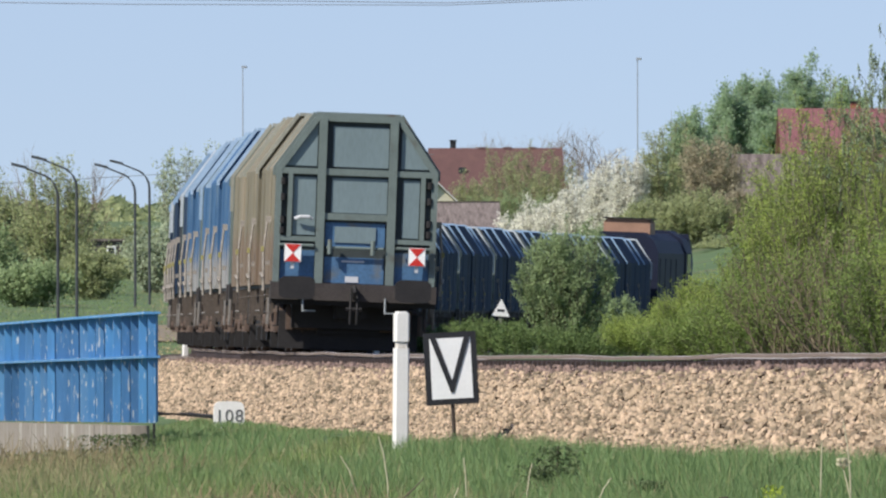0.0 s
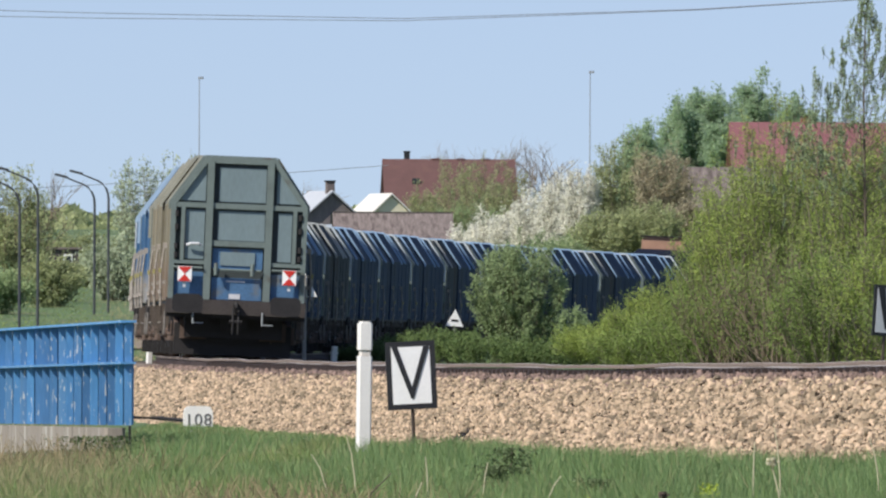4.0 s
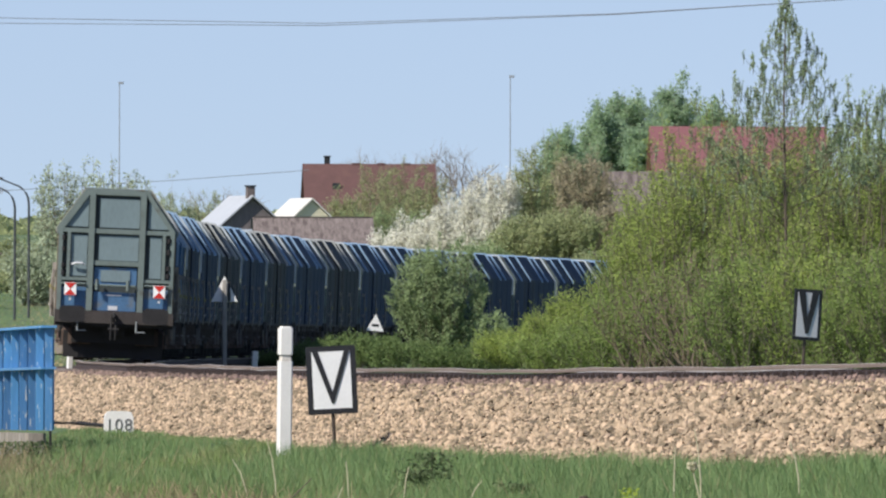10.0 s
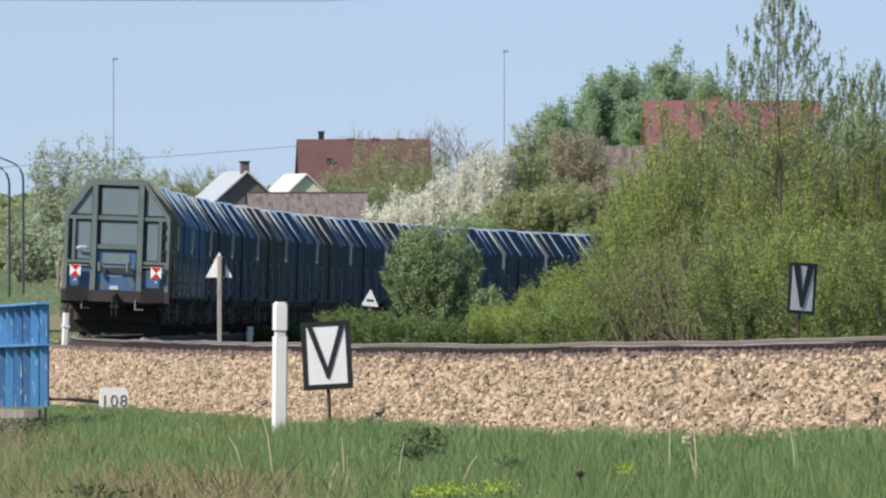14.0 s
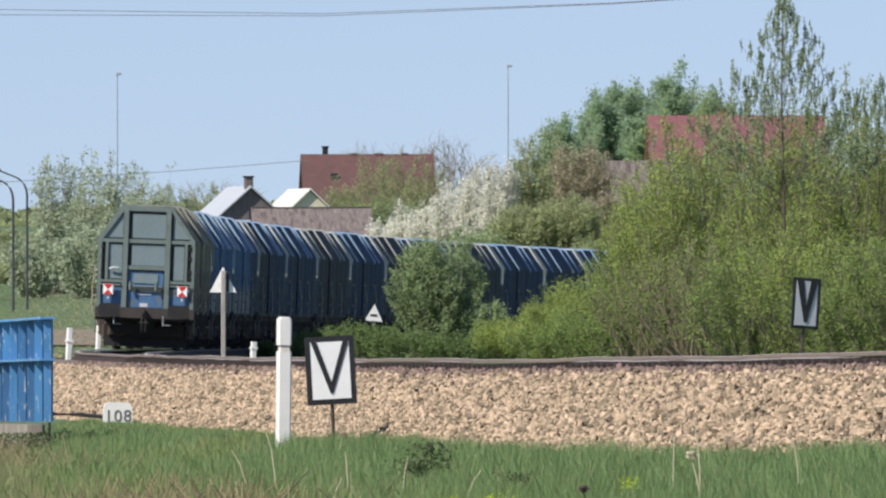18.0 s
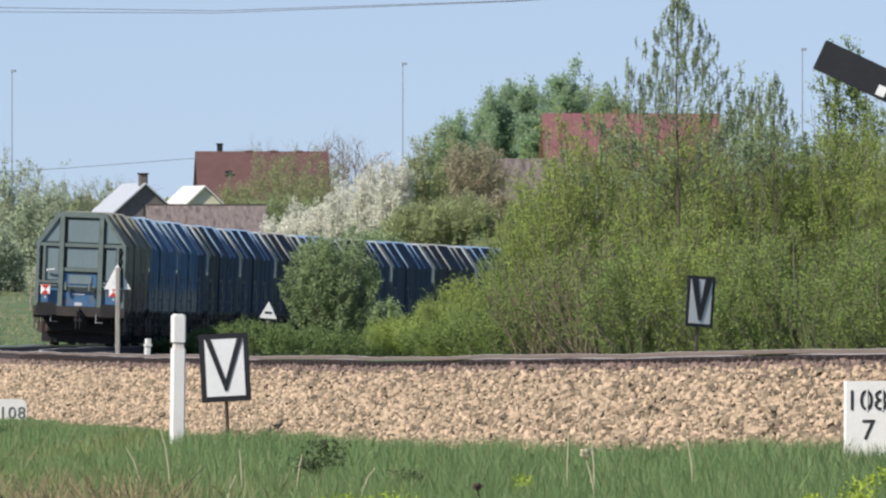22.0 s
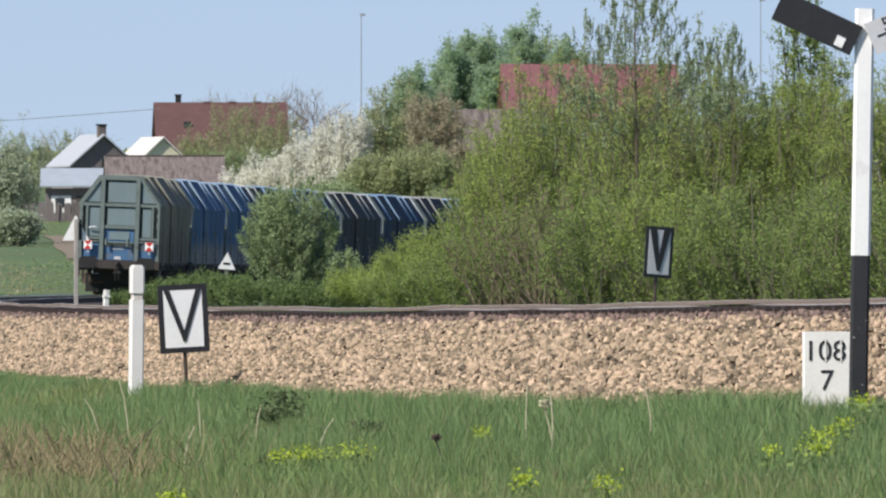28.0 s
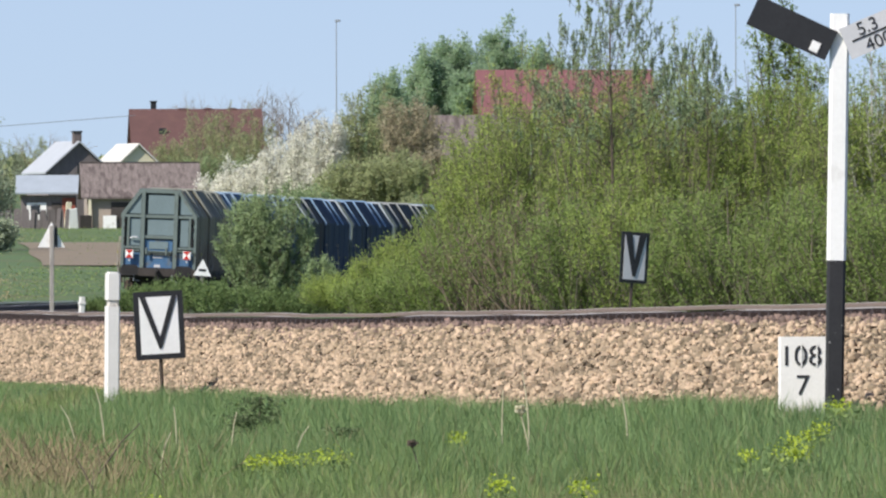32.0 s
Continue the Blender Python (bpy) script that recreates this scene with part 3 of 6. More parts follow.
def build_track():
    # dark bed paints the shadowed gaps below the loose stones
    bed = strip("ballast_bed", list(range(-340, 560, 5)), bed_profile, M["ballast_bed"], "ballast bank under the railway line, bed shade-dark between pale stones", kind="structure")
    loose_stones(bed)
    # rails
    track = thing("railway_track", "rusty steel rails on concrete sleepers in pale ballast", "track", kind="structure")
    for sgn in (-1, 1):
        # web and foot get the shadow-darkened rust, the head a lighter steel
        for name, ring, mat in (("rail", RAIL_RING[:5] + RAIL_RING[11:], M["rail"]), ("rail_head", RAIL_RING[5:11], M["rail_head"]), ("running_surface", [(-0.022, 0.0005), (0.022, 0.0005), (0.020, 0.003), (-0.020, 0.003)], M["shine"]), ("gauge_face", [(-sgn * 0.0345, -0.03), (-sgn * 0.0362, -0.029), (-sgn * 0.0362, -0.006), (-sgn * 0.0345, -0.005)], M["shine"])):
            v, f, n = [], [], len(ring)
            steps = list(range(-340, -100, 4)) + list(range(-100, 561, 10))
            for i, s in enumerate(steps):
                for x, z in ring:
                    o = sgn * 0.7525 + x
                    # slight dips of an old track
                    dip = 0.008 * math.sin(s * 0.31) + 0.006 * math.sin(s * 0.83 + 1)
                    v.append(line(s, o, z - o * math.tan(radians(rail_cant(s))) + dip))
                if i:
                    a, b = (i - 1) * n, i * n
                    f += [(a + j, a + (j + 1) % n, b + (j + 1) % n, b + j) for j in range(n)]
            g = Geo()
            g.v, g.f = [tuple(p) for p in v], f
            part(name, g, mat, track)
    # sleepers with their clips, each on the line
    slab = Geo().loft([(-1.3, -0.36), (1.3, -0.36), (1.3, -0.20), (1.22, -0.165), (0.45, -0.165), (0.3, -0.20), (-0.3, -0.20), (-0.45, -0.165), (-1.22, -0.165), (-1.3, -0.20)], -0.13, 0.13).mesh("sleeper")
    slab.materials.append(M["sleeper"])
    clip = Geo()
    for o in (-0.7525, 0.7525):
        for e in (-0.11, 0.11):
            clip.box(o + e, 0, -0.115, 0.07, 0.14, 0.09)
            clip.tube([(o + e, 0.0, -0.12), (o + e, 0, -0.06)], 0.016, 0.012, 6)
    clip = clip.mesh("rail_clips")
    clip.materials.append(M["clip"])
    s = -240.0
    k = 0
    while s < -60:
        p = line(s)
        ob = part("sleeper", slab, M["sleeper"], track, at=pose(p.x, p.y, p.z, 0, rail_cant(s), -math.degrees(s / RADIUS)))
        if s < -110:
            part("rail_clips", clip, M["clip"], ob)
        s += 0.6
        k += 1


def scatter_stones(name, mat, label, rng, n, s_range, place, size, parent):
    """Many small angular stones, joined in one mesh. place(u, s) gives off, level."""
    s = rng.uniform(*s_range, n)
    u = rng.uniform(0, 1, n)
    c = np.empty((n, 3))
    prof = {}
    for i in range(n):
        key = round(s[i] / 2)
        if key not in prof:
            prof[key] = bed_profile(key * 2.0)
        off, z = place(u[i], prof[key])
        a = s[i] / RADIUS
        c[i] = (APEX_X + RADIUS * (1 - math.cos(a)) + off * math.cos(a), APEX_Y + RADIUS * math.sin(a) - off * math.sin(a), z)
    c[:, 2] += rng.normal(0, size * 0.6, n)
    r = size * rng.uniform(0.55, 1.3, (n, 1))
    cube = np.array([(x, y, z) for x in (-1, 1) for y in (-1, 1) for z in (-1, 1)], float)
    v = cube[None] * rng.uniform(0.30, 1.0, (n, 8, 3)) * r[:, :, None] * rng.uniform(0.5, 1.5, (n, 1, 3))
    ang = rng.uniform(0, 6.28, n)
    tilt = rng.uniform(-1.1, 1.1, n)
    ca, sa, ct, st = np.cos(ang)[:, None], np.sin(ang)[:, None], np.cos(tilt)[:, None], np.sin(tilt)[:, None]
    x, y, z = v[..., 0], v[..., 1], v[..., 2]
    y, z = y * ct - z * st, y * st + z * ct
    x, y = x * ca - y * sa, x * sa + y * ca
    v = np.stack([x, y, z], -1) + c[:, None]
    f = np.array([(0, 1, 3, 2), (4, 6, 7, 5), (0, 4, 5, 1), (2, 3, 7, 6), (1, 5, 7, 3)])
    faces = (f[None] + (np.arange(n) * 8)[:, None, None]).reshape(-1, 4)
    me = quick_mesh(name, v.reshape(-1, 3), faces)
    me.materials.append(mat)
    ob = new(name, me)
    tagged(ob, label, kind="stuff", category="ballast")
    return ob


def loose_stones(bed):
    """The stones nearest the distance stone, each by itself."""
    rng = random.Random(77)
    kinds = []
    for k in range(8):
        g = Geo()
        q = [(x * rng.uniform(0.4, 1.0), y * rng.uniform(0.4, 1.0), z * rng.uniform(0.4, 1.0)) for x in (-1, 1) for y in (-1, 1) for z in (-1, 1)]
        sc = [0.044 * rng.uniform(0.75, 1.3) for _ in range(3)]
        g.add([(x * sc[0], y * sc[1], z * sc[2]) for x, y, z in q], [(0, 1, 3, 2), (4, 6, 7, 5), (0, 4, 5, 1), (2, 3, 7, 6), (0, 2, 6, 4), (1, 5, 7, 3)])
        me = g.mesh("stone")
        me.materials.append(M["stone"])
        kinds.append(me)
    for i in range(300):
        s = rng.uniform(-238, -214)
        pr = bed_profile(s)
        w = rng.uniform(0.08, 0.9)
        off = pr[0][0] + (pr[1][0] - pr[0][0]) * w
        p = line(s, off)
        z = pr[0][1] + (pr[1][1] - pr[0][1]) * w + 0.035
        part("stone", kinds[i % 8], M["stone"], bed, at=pose(p.x, p.y, z, rng.uniform(-40, 40), rng.uniform(-40, 40), rng.uniform(0, 360)))


def build_ballast():
    rng = np.random.default_rng(4)

    def slope(u, pr):
        (o0, z0), (o1, z1) = pr[0], pr[1]
        w = u ** 0.9 * 0.96
        return o0 + (o1 - o0) * w, z0 + (z1 - z0) * w + 0.012

    def crown(u, pr):
        if u < 0.45:
            w = 1 - (u / 0.45) ** 2 * 0.2
            return pr[0][0] + (pr[1][0] - pr[0][0]) * w, pr[0][1] + (pr[1][1] - pr[0][1]) * w + 0.016
        k = (u - 0.45) / 0.55
        return -1.72 + 0.80 * k, pr[1][1] - 0.005 + 0.03 * min(1, k * 2)

    scatter_stones("ballast_stones", M["stone"], "pale broken ballast stones on the bank", rng, 78000, (-242, -92), slope, 0.0295, None)
    scatter_stones("rusty_ballast_stones", M["rusty_stone"], "rust-stained ballast stones beside the rail", rng, 15000, (-242, -92), crown, 0.024, None)


# ---- the train ----
PITCH, BODY = 16.4, 15.3
HALF, SILL, EAVE, TOP, RIDGE = 1.22, 1.02, 2.78, 3.60, 0.64


def hood_ring(grow):
    return [(-HALF - grow, SILL), (HALF + grow, SILL), (HALF + grow, EAVE + grow * 0.3), (RIDGE + grow * 0.7, TOP + grow), (-RIDGE - grow * 0.7, TOP + grow), (-HALF - grow, EAVE + grow * 0.3)]


def arch(g, y, width, grow, thick, drop):
    """A rib that runs over a hood; drop: how far it comes down the sides."""
    a, b = hood_ring(grow), hood_ring(grow + thick)
    for sg in (-1, 1):
        outer = [(sg * b[2][0], EAVE - drop), (sg * b[2][0], b[2][1]), (sg * b[3][0], b[3][1])]
        inner = [(sg * a[2][0], EAVE - drop), (sg * a[2][0], a[2][1]), (sg * a[3][0], a[3][1])]
        for i in range(2):
            q = [outer[i], outer[i + 1], inner[i + 1], inner[i]]
            g.loft(q if sg < 0 else q[::-1], y, y + width)
    g.box(0, y + width / 2, TOP + grow + thick / 2, 2 * a[3][0], width, thick)


# each rib over the hoods: place along the wagon, how far it comes down, the hood's growth, its width, its hood
RIB_PLACES = [(-5.4, 0.03, 0.0, 0.05, 0), (-2.65, 0.05, 0.045, 0.06, 1), (1.95, 0.05, 0.045, 0.06, 1), (4.6, 0.03, 0.0, 0.05, 2), (7.3, 0.55, 0.02, 0.06, 3)]


def wagon_meshes():
    me = {}
    g = Geo()
    for x in (-1.05, 1.05):
        g.box(x, 0, 0.90, 0.14, BODY - 0.1, 0.24)
    for y in (-BODY / 2 + 0.1, BODY / 2 - 0.1):
        g.box(0, y, 0.90, 2.5, 0.2, 0.34)
    for y in np.arange(-6, 6.1, 2.0):
        g.box(0, y, 0.88, 2.1, 0.14, 0.16)
    g.box(0, 0, 0.99, 2.4, BODY - 0.2, 0.05)
    g.box(0, 0, 0.70, 0.5, BODY - 1.0, 0.32)
    # boxes added to fill daylight gaps, so the underside reads as shaded
    for y in (-6.6, -3.6, -2.0, 0.0, 1.9, 3.6, 6.6):
        g.box(0, y, 0.60, 1.75, 0.5, 0.44)
    for x in (-1.1, 1.1):
        for y, deep in ((-7.2, 0.40), (-3.1, 0.35), (3.4, 0.3), (7.2, 0.40)):
            g.box(x, y, 0.80 - deep / 2, 0.03, 0.04, deep)
            g.box(x * 1.03, y, 0.80 - deep, 0.10, 0.22, 0.02)
    for x in (-1.08, 1.08):
        for y, deep, long in ((-4.7, 0.30, 0.5), (-1.2, 0.42, 0.9), (0.6, 0.26, 0.4), (2.4, 0.38, 0.6), (4.9, 0.24, 0.5)):
            g.box(x * 0.97, y, 0.80 - deep / 2, 0.20, long, deep, chamfer=0.05)
        g.tube([(x, -5.0, 0.62), (x, 5.0, 0.60)], 0.025, 0.025, 6)
        g.tube([(x * 0.8, 1.4, 0.55), (x * 0.8, 2.9, 0.55)], 0.16, 0.16, 10)
    # further added blocks, low down, that keep light from showing under the wagon
    g.box(0, 0, 0.50, 0.95, BODY - 2.0, 0.40)
    for y in (-BODY / 2 + 1.2, -BODY / 2 + 3.9, BODY / 2 - 3.9, BODY / 2 - 1.2):
        g.box(0, y, 0.35, 2.1, 0.12, 0.56)
    for y in (-2.6, -0.6, 1.2, 3.0):
        g.box(0, y, 0.36, 1.95, 0.3, 0.36)
    me["underframe"] = g.mesh("underframe")
    # brake rigging, hangers and steps along the sides
    rng = random.Random(8)
    for sg in (-1, 1):
        g = Geo()
        for k in range(15):
            y = -BODY / 2 + 0.6 + k * (BODY - 1.2) / 14 + rng.uniform(-0.25, 0.25)
            low = rng.uniform(0.36, 0.60)
            g.box(sg * 1.19, y, (low + 0.98) / 2, 0.035, 0.045, 0.98 - low)
            if k % 3 == 0:
                g.box(sg * 1.22, y + 0.12, low, 0.10, 0.34, 0.025)
        g.tube([(sg * 1.17, -5.6, 0.86), (sg * 1.17, 5.6, 0.84)], 0.02, 0.02, 5)
        me["brake_rigging%d" % sg] = g.mesh("brake_rigging")
    # pale stirrups and grab irons below the sill
    for sg in (-1, 1):
        me["stirrup%d" % sg] = Geo().tube([(sg * 1.24, -0.2, 0.82), (sg * 1.25, -0.2, 0.42), (sg * 1.25, 0.2, 0.42), (sg * 1.24, 0.2, 0.82)], 0.017, 0.017, 5).mesh("stirrup")
        me["grab_iron%d" % sg] = Geo().tube([(sg * 1.24, 0, 0.62), (sg * 1.28, 0.05, 0.62), (sg * 1.28, 0.5, 0.62), (sg * 1.24, 0.55, 0.62)], 0.017, 0.017, 5).mesh("grab_iron")
    # hood shells: two low end hoods and a wider one between
    for name, y0, y1, grow in (("end_hood", -BODY / 2 + 0.12, -BODY / 2 + 5.3, 0.0), ("front_hood", BODY / 2 - 5.9, BODY / 2 - 0.08, 0.0), ("middle_hood", -BODY / 2 + 5.05, BODY / 2 - 5.6, 0.045)):
        me[name] = Geo().loft(hood_ring(grow), y0, y1).mesh(name)
    for i, y in enumerate((-BODY / 2 + 0.12, BODY / 2 - 0.2)):
        g = Geo()
        arch(g, y, 0.12, 0.0, 0.04, 0.12)
        me["end_arch%d" % i] = g.mesh("end_arch")
    for i, (y, drop, grow, wide, hood) in enumerate(RIB_PLACES):
        g = Geo()
        arch(g, y, wide, grow, 0.05, drop)
        me["rib%d" % i] = g.mesh("rib")
    for i, y in enumerate((-BODY / 2 + 1.4, -BODY / 2 + 3.9, 1.0, -1.2, BODY / 2 - 2.0, BODY / 2 - 4.2)):
        gr = 0.045 if abs(y) < 2 else 0.0
        for sg in (-1, 1):
            me["stiffener%d%d" % (i, sg)] = Geo().box(sg * (HALF + gr), y, (SILL + EAVE) / 2, 0.022, 0.14, EAVE - SILL - 0.1).mesh("stiffener")
    for sg in (-1, 1):
        g = Geo()
        g.tube([(sg * (HALF + 0.11), 0, 0.92), (sg * (HALF + 0.13), 0, 1.5), (sg * (HALF + 0.08), 0, 2.05)], 0.024, 0.018, 6)
        g.box(sg * (HALF + 0.07), 0.02, 2.0, 0.08, 0.07, 0.10)
        g.box(sg * (HALF + 0.06), 0.03, 1.34, 0.06, 0.10, 0.07)
        g.tube([(sg * (HALF + 0.13), -0.2, 1.12), (sg * (HALF + 0.16), 0.05, 1.18), (sg * (HALF + 0.12), 0.25, 1.08)], 0.02, 0.016, 5)
        me["lock_lever%d" % sg] = g.mesh("lock_lever")
        me["lock_tag%d" % sg] = Geo().box(sg * (HALF + 0.145), 0.05, 1.55, 0.04, 0.14, 0.08).mesh("lock_tag")
    # bogie
    g = Geo()
    for sg in (-1, 1):
        g.prism([(-1.35, 0.36), (-1.2, 0.66), (-0.45, 0.72), (0.45, 0.72), (1.2, 0.66), (1.35, 0.36), (0.75, 0.40), (0.4, 0.30), (-0.4, 0.30), (-0.75, 0.40)], -0.05, 0.05, Matrix.Translation((sg * 1.0, 0, 0)) @ Matrix(((0, 0, 1, 0), (1, 0, 0, 0), (0, 1, 0, 0), (0, 0, 0, 1))))
        for y in (-0.9, 0.9):
            g.box(sg * 1.08, y, 0.46, 0.16, 0.34, 0.30, chamfer=0.05)
            g.tube([(sg * 1.12, y, 0.46), (sg * 1.20, y, 0.46)], 0.13, 0.11, 12)
        for y in (-0.18, 0.0, 0.18):
            g.tube([(sg * 1.02, y, 0.36), (sg * 1.02, y, 0.66)], 0.07, 0.07, 8)
    g.box(0, 0, 0.62, 2.0, 0.4, 0.22)
    # end beams added to shut out daylight between the wheels
    for y in (-1.42, 1.42):
        g.box(0, y, 0.52, 1.9, 0.10, 0.34)
    me["bogie_frame"] = g.mesh("bogie_frame")
    g = Geo()
    g.tube([(-0.98, 0, 0), (0.98, 0, 0)], 0.08, 0.08, 8)
    for sg in (-1, 1):
        n = 20
        for x, r0, r1 in ((sg * 0.72, 0.46, 0.46), (sg * 0.68, 0.49, 0.49)):
            g.tube([(x, 0, 0), (x + sg * (0.11 if r0 < 0.47 else 0.03), 0, 0)], r0, r1, n)
    me["wheelset"] = g.mesh("wheelset")
    g = Geo()
    g.tube([(0, 0, 0), (0, -0.42, 0)], 0.09, 0.09, 10)
    g.tube([(0, -0.42, 0), (0, -0.5, 0)], 0.12, 0.12, 10)
    me["buffer_stem"] = g.mesh("buffer_stem")
    ring = []
    for k in range(20):
        a = 2 * math.pi * k / 20
        ring.append((0.27 * max(-1, min(1, 1.25 * math.cos(a))), 0.17 * max(-1, min(1, 1.2 * math.sin(a)))))
    me["buffer_head"] = Geo().loft(ring, -0.60, -0.55).mesh("buffer_head")
    g = Geo()
    g.box(0, -0.16, 0, 0.09, 0.34, 0.13)
    g.tube([(0, -0.3, 0.02), (0, -0.42, 0.06), (0, -0.46, 0.0), (0, -0.40, -0.10)], 0.045, 0.03, 8)
    for x in (-0.05, 0.05):
        g.tube([(x, -0.34, -0.02), (x, -0.40, -0.26), (x, -0.37, -0.48)], 0.02, 0.02, 6)
    g.tube([(-0.12, -0.38, -0.26), (0.12, -0.38, -0.26)], 0.03, 0.03, 6)
    me["screw_coupling"] = g.mesh("screw_coupling")
    g = Geo()
    for x in (-0.35, 0.3):
        g.tube([(x, -0.1, 0), (x, -0.22, -0.1), (x * 1.02, -0.24, -0.38), (x * 0.9, -0.2, -0.5)], 0.03, 0.03, 6)
    me["brake_hoses"] = g.mesh("brake_hoses")
    return me


def build_wagon(me, hood_a, hood_b, hood_c, words):
    """A bogie wagon with three sliding hoods; y runs forward, its middle at 0."""
    w = thing("hood_wagon", words, "freight wagon", group="wagons of the freight train")
    # black iron stands in for the shade beneath the wagon
    part("underframe", me["underframe"], M["iron"], w)

    def own(name, key, mat):
        m = me[key].copy()
        m.materials.clear()
        m.materials.append(mat)
        return part(name, m, mat, w)

    own("end_hood", "end_hood", hood_a)
    own("middle_hood", "middle_hood", hood_b)
    own("front_hood", "front_hood", hood_c)
    for i in (0, 1):
        own("end_arch", "end_arch%d" % i, M["end_frame"])
    # only dark hoods get the front rib painted as a sunlit edge
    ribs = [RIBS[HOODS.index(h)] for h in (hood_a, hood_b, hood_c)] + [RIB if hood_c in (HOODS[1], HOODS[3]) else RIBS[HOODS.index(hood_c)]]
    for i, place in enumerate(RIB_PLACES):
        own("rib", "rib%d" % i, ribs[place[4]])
    for i, mat in enumerate((hood_a, hood_a, hood_b, hood_b, hood_c, hood_c)):
        for sg in (-1, 1):
            own("stiffener", "stiffener%d%d" % (i, sg), mat)
    for y in (-BODY / 2 + 0.5, -BODY / 2 + 5.5, BODY / 2 - 5.5):
        for sg in (-1, 1):
            lv = part("lock_lever", me["lock_lever%d" % sg], M["lever"], w, "pale rusty locking lever", at=pose(0, y, 0))
            part("lock_tag", me["lock_tag%d" % sg], M["tag"], lv, "yellow tag")
    for sg in (-1, 1):
        own("brake_rigging", "brake_rigging%d" % sg, M["rigging"])
    for sg in (-1, 1):
        for y in (-7.1, 7.1):
            part("stirrup", me["stirrup%d" % sg], M["stirrup"], w, "worn steel stirrup", at=pose(0, y, 0))
        for y in (-4.2, 3.4):
            part("grab_iron", me["grab_iron%d" % sg], M["stirrup"], w, "worn grab iron", at=pose(0, y, 0))
    wheels = []
    for y in (-BODY / 2 + 2.5, BODY / 2 - 2.5):
        b = part("bogie", me["bogie_frame"], M["bogie"], w, at=pose(0, y, 0))
        for e in (-0.9, 0.9):
            wheels.append(part("wheelset", me["wheelset"], M["wheel"], w, at=pose(0, y + e, 0.46)))
    for y, flip in ((-BODY / 2, 0), (BODY / 2, 180)):
        for x in (-0.875, 0.875):
            st = part("buffer", me["buffer_stem"], M["iron"], w, at=pose(x, y, 0.98, 0, 0, flip))
            part("buffer_head", me["buffer_head"], M["iron"], st)
        part("screw_coupling", me["screw_coupling"], M["iron"], w, at=pose(0, y, 0.94, 0, 0, flip))
    # end walls
    for y, flip in ((-BODY / 2, 0), (BODY / 2, 180)):
        end_wall(w, pose(0, y, 0, 0, 0, flip))
    return w, wheels


END = {}


def end_wall(w, m):
    """The framed end of a wagon, facing -y."""
    if not END:
        top = [(-HALF, SILL), (HALF, SILL), (HALF, EAVE), (RIDGE, TOP), (-RIDGE, TOP), (-HALF, EAVE)]
        END["wall"] = Geo().loft(top, 0.03, 0.14).mesh("end_wall")
        # panels leave a slot right of each column for its painted shadow
        for i, ring in enumerate((
                [(-0.375, 2.82), (0.465, 2.82), (0.465, 3.43), (-0.375, 3.43)],
                [(-0.375, 2.13), (0.465, 2.13), (0.465, 2.65), (-0.375, 2.65)],
                [(-0.95, 1.78), (-0.61, 1.78), (-0.61, 2.65), (-0.95, 2.65)],
                [(0.70, 1.78), (0.95, 1.78), (0.95, 2.65), (0.70, 2.65)],
                [(-1.10, 2.82), (-0.61, 2.82), (-0.61, 3.46)],
                [(0.66, 2.82), (1.11, 2.82), (0.66, 3.42)])):
            END["panel%d" % i] = Geo().loft(ring, 0.008, 0.028).mesh("end_panel")
        g = Geo()
        inn = [(-HALF + 0.09, SILL), (HALF - 0.09, SILL), (HALF - 0.09, EAVE - 0.03), (RIDGE - 0.04, TOP - 0.1), (-RIDGE + 0.04, TOP - 0.1), (-HALF + 0.09, EAVE - 0.03)]
        for i in (1, 2, 3, 4):
            j = i + 1
            g.loft([top[i], top[j], inn[j], inn[i]], -0.045, 0.04)
        g.loft([top[5], top[0], inn[0], inn[5]], -0.045, 0.04)
        END["edge"] = g.mesh("edge_frame")
        for i, x in enumerate((-0.535, 0.535)):
            g = Geo()
            g.box(x, -0.055, (0.80 + TOP - 0.06) / 2, 0.125, 0.03, TOP - 0.06 - 0.80)
            g.box(x, -0.01, (0.80 + TOP - 0.06) / 2, 0.04, 0.09, TOP - 0.06 - 0.80)
            END["column%d" % i] = g.mesh("column")
        for i, (x0, x1, z, h) in enumerate(((-HALF + 0.08, -0.6, 2.74, 0.09), (-0.475, 0.475, 2.74, 0.10), (0.6, HALF - 0.08, 2.74, 0.09), (-0.475, 0.475, 2.07, 0.10), (-HALF + 0.05, -0.6, 1.72, 0.07), (0.6, HALF - 0.05, 1.72, 0.07))):
            END["beam%d" % i] = Geo().box((x0 + x1) / 2, -0.005, z, x1 - x0, 0.07, h).mesh("cross_beam")
        for i, x in enumerate((-1.0, 1.0)):
            END["stud%d" % i] = Geo().box(x, 0.0, 2.22, 0.07, 0.09, 0.95).mesh("stud")
        g = Geo()
        for sg in (-1, 1):
            g.tube([(sg * 1.14, -0.10, 1.62), (sg * 0.62, -0.10, 1.62)], 0.022, 0.022, 6)
        g.tube([(-0.43, -0.10, 1.60), (0.43, -0.10, 1.60)], 0.022, 0.022, 6)
        for x in (-0.38, 0.27):
            g.tube([(x, -0.12, 1.5), (x, -0.12, 1.72)], 0.035, 0.035, 8)
        END["handrail"] = g.mesh("handrail")
        for i, (sg, z) in enumerate((a, b) for a in (-1, 1) for b in (2.58, 2.34, 2.0, 1.84)):
            END["latch%d" % i] = Geo().box(sg * 1.105, -0.03, z, 0.075, 0.09, 0.10, chamfer=0.02).mesh("latch")
